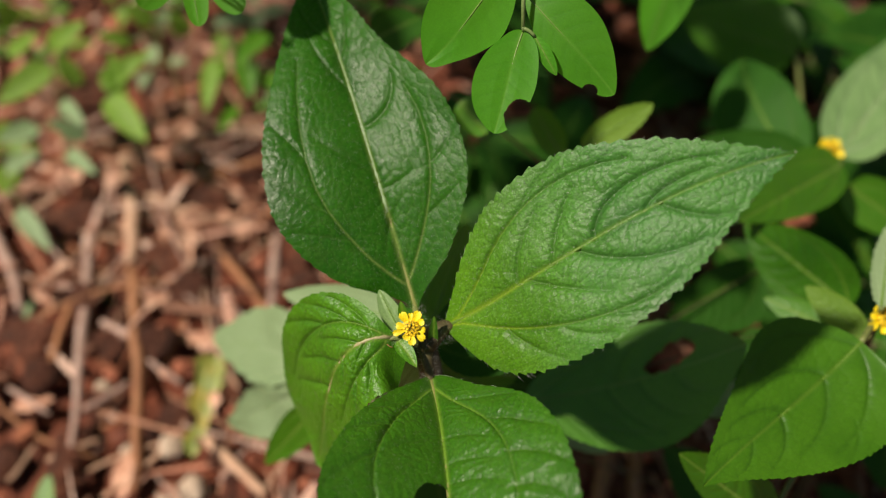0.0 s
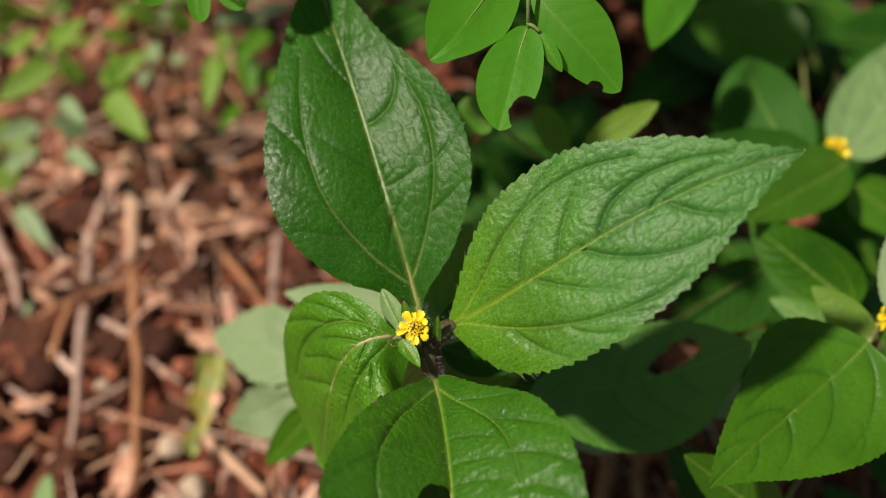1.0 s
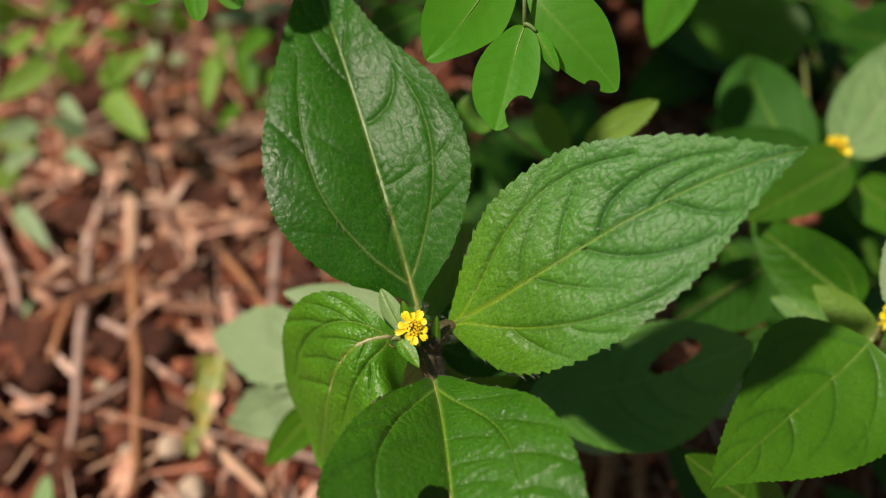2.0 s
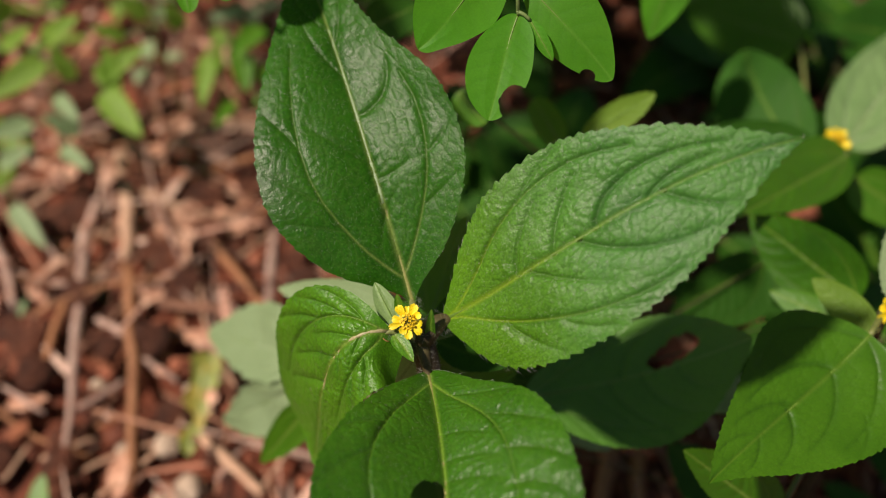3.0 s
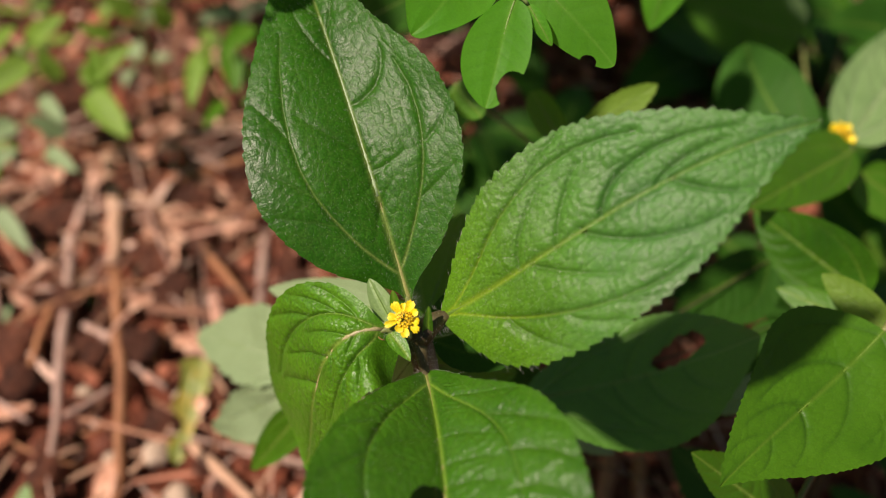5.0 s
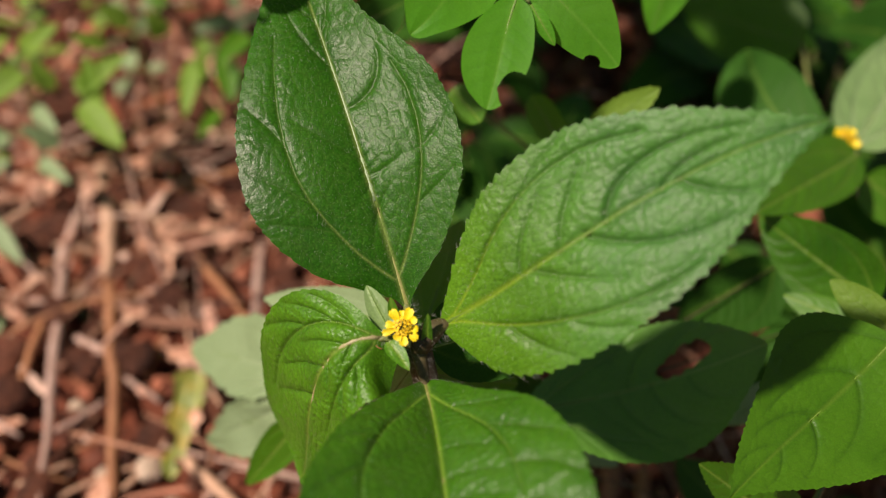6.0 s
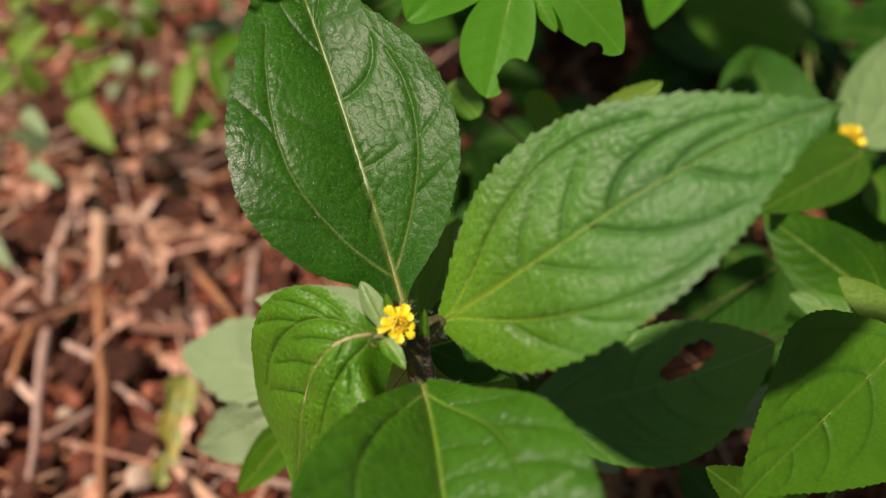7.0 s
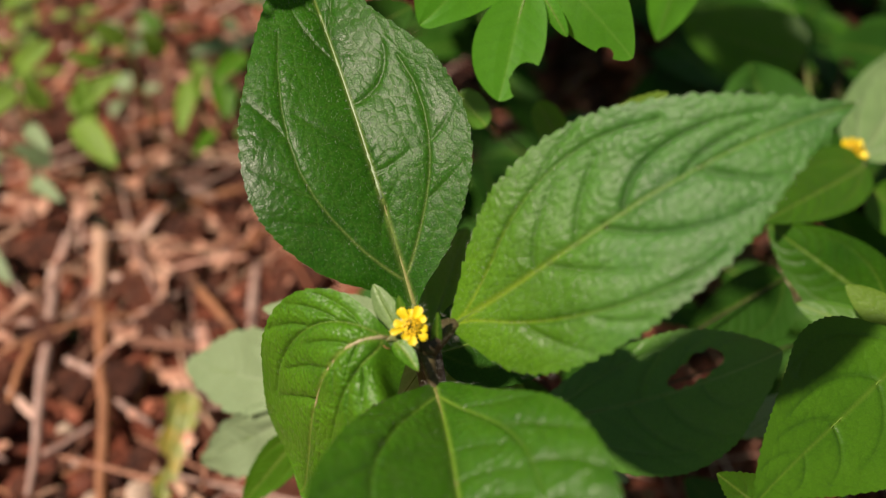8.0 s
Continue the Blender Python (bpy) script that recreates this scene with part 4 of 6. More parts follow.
FORM["s_5"] = shape(((-207.6, 351.6, 67.2), (-200, 351.4, 72.7), (-192.2, 352.6, 77.6), (-184.2, 355.2, 81.9)), (-0.287, -0.589, 0.755), (6, 6), (0, 3.7, 5.8, 6.8, 6.4, 5, 2.9, 1.1, 0), (0, 3.7, 5.8, 6.8, 6.4, 5, 2.9, 1.1, 0))
FORM["s_6"] = shape(((-120.6, 346.7, 63.8), (-120.6, 336.2, 62.4), (-121, 326.2, 59.4), (-122, 316.6, 54.9)), (-0.024, -0.163, 0.986), (6, 6), (0, 3.4, 5.4, 6.3, 5.8, 4.5, 2.6, 1, 0), (0, 3.4, 5.4, 6.3, 5.8, 4.5, 2.6, 1, 0))
FORM["s_7"] = shape(((-117.6, 339.4, 58.7), (-115.8, 339.2, 63.2), (-114, 339.7, 67.6), (-112.2, 340.9, 71.9)), (-0.251, -0.714, 0.654), (6, 6), (0, 2.3, 3.6, 4.3, 4, 3.1, 1.8, 0.7, 0), (0, 2.3, 3.6, 4.3, 4, 3.1, 1.8, 0.7, 0))
FORM["s_8"] = shape(((-104.6, 346.7, 63.8), (-102.3, 338.5, 63.6), (-100.2, 330.4, 62), (-98.2, 322.6, 59.1)), (-0.149, -0.094, 0.984), (6, 6), (0, 4.1, 6.4, 7.4, 6.9, 5.3, 3.1, 1.2, 0), (0, 4.1, 6.4, 7.4, 6.9, 5.3, 3.1, 1.2, 0))
FORM["s_9"] = shape(((-188.3, 312.7, 39.9), (-192.7, 312.4, 44.9), (-197.7, 312.7, 49.2), (-203.1, 313.8, 52.9)), (0.085, -0.411, 0.908), (6, 6), (0, 3.1, 4.8, 5.7, 5.3, 4.1, 2.4, 0.9, 0), (0, 3.1, 4.8, 5.7, 5.3, 4.1, 2.4, 0.9, 0))
FORM["s_10"] = shape(((-213.6, 317.5, 43.4), (-218.2, 312.7, 45.1), (-223.4, 308.4, 46.2), (-229.3, 304.7, 46.6)), (0.133, -0.334, 0.933), (6, 6), (0, 4.1, 6.4, 7.4, 6.9, 5.3, 3.1, 1.2, 0), (0, 4.1, 6.4, 7.4, 6.9, 5.3, 3.1, 1.2, 0))
FORM["s_11"] = shape(((-197.2, 306.6, 35.7), (-191.3, 301.1, 37.3), (-185, 295.9, 37.7), (-178.4, 290.9, 36.9)), (-0.316, -0.113, 0.942), (6, 6), (0, 2.9, 4.4, 5.2, 4.7, 3.7, 2.2, 0.8, 0), (0, 2.9, 4.4, 5.2, 4.7, 3.7, 2.2, 0.8, 0))
FORM["s_12"] = shape(((-223.4, 281.8, 18.3), (-216.1, 273.7, 18.6), (-208.8, 265.9, 17.2), (-201.7, 258.3, 14.1)), (-0.17, -0.077, 0.982), (6, 6), (0, 3.4, 5.4, 6.3, 5.8, 4.5, 2.6, 1, 0), (0, 3.4, 5.4, 6.3, 5.8, 4.5, 2.6, 1, 0))
FORM["s_13"] = shape(((-229.9, 299.3, 30.6), (-222.8, 298.4, 35.4), (-215.3, 298.6, 39.7), (-207.5, 300, 43.2)), (-0.362, -0.515, 0.777), (6, 6), (0, 3.1, 4.8, 5.7, 5.3, 4.1, 2.4, 0.9, 0), (0, 3.1, 4.8, 5.7, 5.3, 4.1, 2.4, 0.9, 0))
FORM["s_14"] = shape(((-217.4, 247.7, -5.5), (-216, 241.8, -4.8), (-215.1, 235.8, -4.9), (-214.5, 229.7, -5.9)), (0.029, 0.027, 0.999), (6, 6), (0, 2.5, 4, 4.5, 4.2, 3.3, 1.9, 0.8, 0), (0, 2.5, 4, 4.5, 4.2, 3.3, 1.9, 0.8, 0))
FORM["s_15"] = shape(((-164.6, 354, 68.9), (-168.7, 352.1, 72.5), (-173.3, 350.7, 75.6), (-178.4, 350, 78.2)), (0.129, -0.449, 0.884), (6, 6), (0, 2.9, 4.4, 5.2, 4.7, 3.7, 2.2, 0.8, 0), (0, 2.9, 4.4, 5.2, 4.7, 3.7, 2.2, 0.8, 0))
FORM["s_16"] = shape(((-93.3, 357.7, 71.5), (-97.3, 350.6, 71.9), (-101.9, 344.1, 71.4), (-107.2, 338, 69.9)), (0.096, -0.258, 0.961), (6, 6), (0, 4.1, 6.4, 7.4, 6.9, 5.3, 3.1, 1.2, 0), (0, 4.1, 6.4, 7.4, 6.9, 5.3, 3.1, 1.2, 0))
FORM["s_17"] = shape(((-90.3, 340.7, 59.5), (-87.8, 334.5, 60.4), (-85.3, 328.5, 60.3), (-82.5, 322.6, 59.1)), (-0.26, -0.044, 0.965), (6, 6), (0, 3.4, 5.4, 6.3, 5.8, 4.5, 2.6, 1, 0), (0, 3.4, 5.4, 6.3, 5.8, 4.5, 2.6, 1, 0))
FORM["s_18"] = shape(((-191.3, 335.8, 56.1), (-193.3, 337, 62), (-195.8, 338.9, 67.5), (-198.8, 341.6, 72.4)), (0.08, -0.499, 0.863), (6, 6), (0, 3.1, 4.8, 5.7, 5.3, 4.1, 2.4, 0.9, 0), (0, 3.1, 4.8, 5.7, 5.3, 4.1, 2.4, 0.9, 0))
FORM["s_19"] = shape(((-134.8, 357.7, 71.5), (-136.4, 357.6, 76.2), (-138.4, 358.2, 80.7), (-140.6, 359.5, 84.9)), (0.078, -0.6, 0.797), (6, 6), (0, 3.4, 5.4, 6.3, 5.8, 4.5, 2.6, 1, 0), (0, 3.4, 5.4, 6.3, 5.8, 4.5, 2.6, 1, 0))
FORM["s_20"] = shape(((-152.7, 362.6, 74.9), (-156.5, 361.8, 79.3), (-160.7, 361.7, 83.3), (-165.3, 362.3, 86.9)), (0.082, -0.497, 0.864), (6, 6), (0, 3.4, 5.4, 6.3, 5.8, 4.5, 2.6, 1, 0), (0, 3.4, 5.4, 6.3, 5.8, 4.5, 2.6, 1, 0))
FORM["s_21"] = shape(((-224, 362.6, 74.9), (-225.8, 361.8, 79), (-228, 361.6, 82.9), (-230.7, 361.9, 86.6)), (0.204, -0.525, 0.827), (6, 6), (0, 4.1, 6.4, 7.4, 6.9, 5.3, 3.1, 1.2, 0), (0, 4.1, 6.4, 7.4, 6.9, 5.3, 3.1, 1.2, 0))
FORM["s_22"] = shape(((-200.2, 328.5, 51), (-195.1, 322.4, 52.2), (-189.7, 316.4, 52.1), (-184.2, 310.7, 50.7)), (-0.267, -0.077, 0.961), (6, 6), (0, 2.9, 4.4, 5.2, 4.7, 3.7, 2.2, 0.8, 0), (0, 2.9, 4.4, 5.2, 4.7, 3.7, 2.2, 0.8, 0))
FORM["s_23"] = shape(((-108.1, 326.1, 49.3), (-110.2, 319.9, 50.1), (-112.8, 314, 50), (-115.9, 308.3, 49.1)), (0.097, -0.143, 0.985), (6, 6), (0, 2.5, 4, 4.5, 4.2, 3.3, 1.9, 0.8, 0), (0, 2.5, 4, 4.5, 4.2, 3.3, 1.9, 0.8, 0))
FORM["s_24"] = shape(((-174.9, 240.9, -10.3), (-174.7, 241.6, -5), (-174.9, 243.1, 0), (-175.5, 245.2, 4.9)), (0.097, -0.62, 0.779), (6, 6), (0, 1.9, 3, 3.4, 3.2, 2.4, 1.4, 0.6, 0), (0, 1.9, 3, 3.4, 3.2, 2.4, 1.4, 0.6, 0))
FORM["s_25"] = shape(((-84.4, 216.6, -27.4), (-86.2, 217.5, -21.7), (-88.5, 219.1, -16.5), (-91.2, 221.4, -11.8)), (0.095, -0.512, 0.854), (6, 6), (0, 2.2, 3.4, 4, 3.7, 2.9, 1.7, 0.7, 0), (0, 2.2, 3.4, 4, 3.7, 2.9, 1.7, 0.7, 0))
FORM["br_up"] = shape(((-10.4, 105.6, 199.6), (-12.2, 108.3, 201.6), (-14, 111.2, 203.2), (-15.6, 114.6, 204.2)), (0.05, -0.55, 0.83), (10, 10), (0, 1.2, 2.1, 2.6, 2.5, 2.0, 1.3, 0.5, 0), (0, 1.2, 2.1, 2.6, 2.5, 2.0, 1.3, 0.5, 0))
FORM["br_low"] = shape(((-11.0, 103.2, 199.4), (-9.4, 101.2, 200.2), (-7.8, 98.9, 199.6), (-6.2, 96.4, 198.4)), (-0.09, -0.323, 0.942), (10, 10), (0, 0.9, 1.5, 1.8, 1.8, 1.4, 0.9, 0.3, 0), (0, 0.9, 1.6, 2.0, 1.9, 1.5, 0.9, 0.3, 0))
FORM["br_top"] = shape(((-9.4, 107.7, 200.4), (-9.6, 108.4, 202.1), (-9.9, 109.5, 203.7), (-10.2, 110.8, 205)), (0.11, -0.817, 0.566), (6, 6), (0, 0.4, 0.8, 1.1, 1.1, 0.9, 0.6, 0.2, 0), (0, 0.4, 0.8, 1.1, 1.1, 0.9, 0.6, 0.2, 0))
FORM["br_right"] = shape(((-2.6, 103.3, 193.6), (-2.5, 103.7, 197.5), (-2.3, 104.9, 201.2), (-2.1, 106.8, 204.6)), (-0.024, -0.953, 0.303), (6, 6), (0, 0.5, 0.9, 1.2, 1.2, 1, 0.7, 0.3, 0), (0, 0.5, 0.9, 1.2, 1.2, 1, 0.7, 0.3, 0))
FORM["p_low"] = shape(((2.9, 128.8, 127.3), (14.9, 130.1, 122.1), (26.8, 131.4, 116.9), (38.8, 132.7, 111.7)), (0.397, -0.445, 0.803), (6, 6), (0, 6.4, 10, 11.7, 10.8, 8.4, 4.9, 1.9, 0), (0, 5.4, 8.4, 9.8, 9.1, 7, 4.1, 1.6, 0))
FORM["p_down"] = shape(((-5, 113.1, 134.6), (-3, 104.9, 122.7), (-0.9, 96.7, 110.9), (1.1, 88.6, 99.1)), (0.104, -0.81, 0.577), (6, 6), (0, 7.4, 11.5, 13.4, 12.4, 9.6, 5.6, 2.1, 0), (0, 6.9, 10.7, 12.5, 11.6, 9, 5.2, 2, 0))
FORM["p_fill"] = shape(((-7.7, 120.7, 149.7), (-14.3, 130.7, 143.3), (-20.8, 140.7, 136.8), (-27.3, 150.7, 130.4)), (-0.539, 0.178, 0.823), (6, 6), (0, 7.9, 12.3, 14.3, 13.3, 10.3, 6, 2.3, 0), (0, 7.9, 12.3, 14.3, 13.3, 10.3, 6, 2.3, 0))
FORM["e_back"] = shape(((109.6, 146.8, 127.7), (105.3, 139.8, 120.7), (101, 132.7, 113.7), (96.6, 125.6, 106.7)), (-0.382, -0.521, 0.764), (6, 6), (0.3, 4.4, 7.2, 8.6, 8.8, 8.2, 6.5, 3.7, 0), (0.3, 4.4, 7.2, 8.6, 8.8, 8.2, 6.5, 3.7, 0))
FORM["h_top"] = shape(((157, 294.8, 115.3), (141.6, 305.2, 114.5), (126.3, 315.6, 113.6), (111, 326.1, 112.8)), (-0.255, -0.301, 0.919), (6, 6), (0, 10.6, 16.5, 19.2, 17.9, 13.8, 8.1, 3.1, 0), (0, 10.6, 16.5, 19.2, 17.9, 13.8, 8.1, 3.1, 0))

# ---- ground ----
def lie(x, y):
    """Height of the soil's surface."""
    q = Vector((x, y, 0))
    near = math.exp(-((x - 0.0) ** 2 + (y - 0.3) ** 2) / 0.8)
    return near * (0.010 * noise.noise(q * 9) + 0.006 * noise.noise(q * 26 + Vector((3, 1, 0)))) + 0.05 * noise.noise(q * 0.7) * min(1, q.length / 3) - 0.004


def ground_sheet():
    def axis(n, centre, fine):
        k = np.linspace(-1, 1, n)
        return centre + fine * k + np.sign(k) * 400 * np.abs(k) ** 14

    xs, ys = axis(230, -0.02, 0.55), axis(230, 0.30, 0.48)
    verts = []
    for y in ys:
        for x in xs:
            z = lie(x, y)
            if abs(x) < 0.6 and -0.2 < y < 0.9:
                q = Vector((x, y, 0))
                z += 0.0075 * (noise.turbulence(q * 42, 3, False) - 0.35) + 0.002 * noise.noise(q * 190)
            verts.append((x, y, z))
    n = len(xs)
    faces = [(j * n + i, j * n + i + 1, (j + 1) * n + i + 1, (j + 1) * n + i) for j in range(len(ys) - 1) for i in range(n - 1)]
    ob = new("ground", mesh_of("ground", verts, faces, SOIL))
    return tagged(ob, "loose reddish-brown crumbly soil", "ground", kind="structure")


ground_sheet()


def loose_clods():
    rng = random.Random(11)
    bases = []
    for k in range(6):
        bm = bmesh.new()
        bmesh.ops.create_icosphere(bm, subdivisions=1, radius=1)
        bm.verts.ensure_lookup_table()
        v = np.array([vert.co * (1 + 0.5 * noise.noise(vert.co * 1.4 + Vector((k * 5, 0, 0)))) for vert in bm.verts])
        bases.append((v, [[w.index for w in f.verts] for f in bm.faces]))
        bm.free()
    verts, faces = [], []
    shapes = [lump(1.0, 0.8, k * 3 + 1, CLOD_RED, "soil_clod", 2, 0.45) for k in range(5)]
    for _ in range(4600):
        x, y = rng.uniform(-0.42, 0.35), rng.uniform(0.05, 0.62)
        r = 0.0012 + 0.0105 * rng.random() ** 5
        v, f = rng.choice(bases)
        twist = Euler((rng.uniform(0, 6), rng.uniform(0, 6), rng.uniform(0, 6)))
        if r > 0.0055 and -0.26 < x < -0.05 and 0.11 < y < 0.42:
            # the large clods beside the path
            ob = new("soil_clod", shapes[rng.randrange(5)])
            ob.location, ob.rotation_euler, ob.scale = (x, y, lie(x, y) + 0.001 + r * 0.35), (0, 0, twist.z), (r, r * 0.9, r)
            tagged(ob, "rounded clod of crumbly red soil on the ground", "soil clod", "clods on the soil")
            continue
        turn = np.array(twist.to_matrix())
        n = len(verts)
        verts += list((v @ turn.T) * r * np.array((1, 1, 0.8)) + (x, y, lie(x, y) + 0.0025 + r * 0.3))
        faces += [[n + i for i in q] for q in f]
    ob = new("soil_clods", mesh_of("soil_clods", verts, faces, CLOD, False))
    tagged(ob, "crumbs and clods of red soil", "soil", kind="stuff")


loose_clods()


def dry_litter():
    """Chaff, straw and torn leaf bits, too many to count."""
    rng = random.Random(23)
    verts, faces = [], []
    for _ in range(3000):
        x, y = rng.uniform(-0.42, 0.3), rng.uniform(0.05, 0.62)
        z = lie(x, y) + 0.003 + 0.012 * rng.random() ** 2
        kind = rng.random()
        if 0.13 < kind < 0.58 and -0.25 < x < -0.06 and 0.12 < y < 0.27:
            # the nearer soil lies more open
            continue
        if kind < 0.78:
            long, wide = rng.uniform(0.018, 0.090), rng.uniform(0.0004, 0.0011)
        elif kind < 0.82:
            long, wide = rng.uniform(0.015, 0.035), rng.uniform(0.002, 0.0035)
        else:
            long, wide = rng.uniform(0.003, 0.010), rng.uniform(0.001, 0.0032)
        a, tip, curl = rng.uniform(0, math.pi), rng.uniform(-0.3, 0.3), rng.uniform(-0.15, 0.25)
        if kind < 0.13 and long > 0.045 and -0.25 < x < -0.06 and 0.12 < y < 0.40:
            # a long dry straw, round and bent
            way = Vector((math.cos(a), math.sin(a), 0)) * long * 0.5
            spot = Vector((x, y, z + wide))
            line = bent(-way, way, (-way.y * curl, way.x * curl, abs(curl) * long * 0.12), 8)
            ob = new("dry_straw", tube("dry_straw", line, [wide * 0.9, wide, wide * 0.6], (STRAW, GREYTWIG, BROWNTWIG, STRAW)[rng.randrange(4)], (0, 0, 0), 6, 0.12, rng.randrange(999)))
            ob.location = spot
            tagged(ob, "long thin dry straw lying on red soil", "straw", "straws on the soil")
            continue
        n = len(verts)
        for i in range(4):
            s = i / 3 - 0.5
            w = wide * (1 - 0.5 * (2 * s) ** 2) * rng.uniform(0.8, 1.2)
            zz = z + long * (tip * s + curl * (0.25 - s * s))
            for side in (-1, 0, 1):
                verts.append((x + math.cos(a) * long * s - math.sin(a) * w * side, y + math.sin(a) * long * s + math.cos(a) * w * side, zz + (wide * 0.4 if side == 0 else 0)))
        for i in range(3):
            for j in range(2):
                b = n + i * 3 + j
                faces.append((b, b + 1, b + 4, b + 3))
    ob = new("plant_litter", mesh_of("plant_litter", verts, faces, LITTER))
    tagged(ob, "scattered straw, chaff and dry leaf fragments", "litter", kind="stuff")


dry_litter()


# ---- the main plant ----
GREENHERB = "low green herb in the shaded undergrowth"
main = thing("flowering_plant", (-0.003, 0.112, 0.0), "hairy-stemmed herb with broad toothed green leaves and one yellow flower", "plant", "flowering herbs")
NODE = Vector((-0.0047, 0.1044, 0.1944))
stem_line = bent((-0.003, 0.112, -0.004), NODE, (0.004, 0.004, 0), 16)
part("stem", tube("stem", stem_line, [0.0026, 0.0024, 0.0033], STEM, main.location, 10, 0.05), main, "brownish hairy stem")
part("hairs", stalk_hairs(stem_line[9:], 0.0024, main.location, 900), main, "fine white stem hairs")
HERO = {}
HERO["a"] = leaf(main, FORM["a"], LEAF_OLD, "broad dark green leaf with a puckered midrib", nu=290, nv=90, teeth=34, tooth=0.55, relief=0.36, pucker=2.6, rib=0, cup=(-0.26, 0.14), wave=0.9, ladder=(0.4, 0.15), veins=VEINS["a"])
part("midrib", midrib(FORM["a"], main.location, 0.8, VEIN_TAN, 0.0, 0.27, 0.26), HERO["a"], "tan lower part of the midrib")
part("midrib", midrib(FORM["a"], main.location, 0.6, VEIN_WHITE, 0.26, 0.97, 0.24), HERO["a"], "whitish upper part of the midrib")
HERO["b"] = leaf(main, FORM["b"], LEAF_FRESH, "long pointed green leaf with a toothed edge", nu=300, nv=95, teeth=34, tooth=1.0, relief=0.60, rib=0.62, cup=(-0.06, -0.06), wave=1.3, pale=0.75, ladder=(0.25, 0.25), veins=VEINS["b"])
HERO["c"] = leaf(main, FORM["c"], LEAF_DARK, "broad rounded green leaf with a hole beside its midrib", nu=270, nv=95, teeth=36, tooth=0.5, relief=0.55, pale=1.2, rib=0.8, rib_material=VEIN_TAN, cup=(-0.08, -0.08), bites=((0.50, -0.075, 2.0), (0.53, -0.14, 3.9)), ladder=(0.5, 0.38), veins=VEINS["c"])
HERO["d"] = leaf(main, FORM["d"], LEAF_YOUNG, "small arched green leaf bending down", nu=220, nv=80, teeth=24, tooth=0.5, relief=0.70, pale=1.25, rib=0.62, rib_material=VEIN_CREAM, lobe=(5.0, 0.0), ladder=(0.4, 0.4), veins=VEINS["d"])
leaf(main, FORM["p_back"], LEAF_PALE, "dull pale green lower leaf", nu=50, nv=16, teeth=20, relief=0.08, rib=0.4)
leaf(main, FORM["p_right"], LEAF_MID, "green lower leaf in shade", nu=50, nv=16, teeth=20, relief=0.08, rib=0.4)
# p_left gets the lightened green in place of sun reaching it
leaf(main, FORM["p_left"], LEAF_LIGHT, "lower leaf with its lighting in the colour", nu=50, nv=16, teeth=20, relief=0.08, rib=0.4)
# unseen leaf under b, added to keep sun off the holed leaf
leaf(main, FORM["p_blocker"], LEAF_SHADE, "lower leaf with its lighting in the colour", nu=50, nv=16, teeth=20, relief=0.08, rib=0.4)
leaf(main, FORM["p_low"], LEAF_SHADE, "lower leaf with its lighting in the colour", nu=50, nv=16, teeth=20, relief=0.08, rib=0.4)
leaf(main, FORM["p_down"], LEAF_SHADE, "lower leaf with its lighting in the colour", nu=50, nv=16, teeth=20, relief=0.08, rib=0.4)
leaf(main, FORM["p_fill"], LEAF_DARK, "green lower leaf", nu=50, nv=16, teeth=20, relief=0.08, rib=0.4)
leaf(main, FORM["p_up"], LEAF_MID, "green lower leaf in shade", nu=50, nv=16, teeth=20, relief=0.08, rib=0.4)
leaf(main, FORM["p_mid"], LEAF_MID, "green lower leaf in shade", nu=50, nv=16, teeth=20, relief=0.08, rib=0.4)
leaf(main, FORM["k_one"], LEAF_PALE, "dull pale green lower leaf", nu=70, nv=20, teeth=9, tooth=1.6, relief=0.3, wave=2.2, rib=0.4)
leaf(main, FORM["k_two"], LEAF_PALE, "dull pale green lower leaf", nu=70, nv=20, teeth=9, tooth=1.6, relief=0.3, wave=2.2, rib=0.4)
leaf(main, FORM["k_three"], LEAF_MID, "green lower leaf", nu=50, nv=18, teeth=12, rib=0.4)
for key, thick in (("a", 0.0014), ("b", 0.0026), ("c", 0.0016), ("d", 0.0010)):
    start = Vector(FORM[key][0][0])
    line = bent(NODE, start, (0, 0, 0.001), 6) + [start.lerp(Vector(FORM[key][0][1]), k) - Vector((0, 0, 0.0016 * k / 0.1)) for k in (0.05, 0.1)]
    part("leaf_stalk", tube("leaf_stalk", line, [thick * 1.25, thick, thick * 0.75, thick * 0.4], STEM if key in "bc" else PETIOLE, main.location, 8), main)
    part("hairs", stalk_hairs(line, thick, main.location, 150, 7), main)
for key in ("p_fill", "p_blocker", "p_low", "p_down", "p_up", "p_mid", "p_back", "p_right", "p_left", "k_one", "k_two", "k_three"):
    start = Vector(FORM[key][0][0])
    foot = min(stem_line, key=lambda q: abs(q.z - start.z + 0.006))
    part("leaf_stalk", tube("leaf_stalk", bent(foot, start, (0, 0, 0.002), 8), [0.0011, 0.0008], PETIOLE, main.location, 6), main)
for key, count in (("a", 3200), ("b", 4500), ("c", 3500), ("d", 1200)):
    part("hairs", face_hairs(HERO[key], FORM[key], count), main)
for key, count in (("a", 120), ("b", 130), ("c", 120), ("d", 70)):
    part("hairs", edge_hairs(HERO[key], FORM[key], count, 5), main)
for key, count in (("b", 60), ("c", 40), ("d", 24)):
    part("hairs", edge_hairs(HERO[key], FORM[key], count, 9, 1.7, (0.0, 0.22)), main)
curl = [Vector((-0.0118, 0.1030, 0.1985)) + Vector((0.0022 * math.cos(k * 0.42) * (1 - 0.02 * k), 0.0019 * math.sin(k * 0.42), 0.0006 + 0.00005 * k)) for k in range(12)]
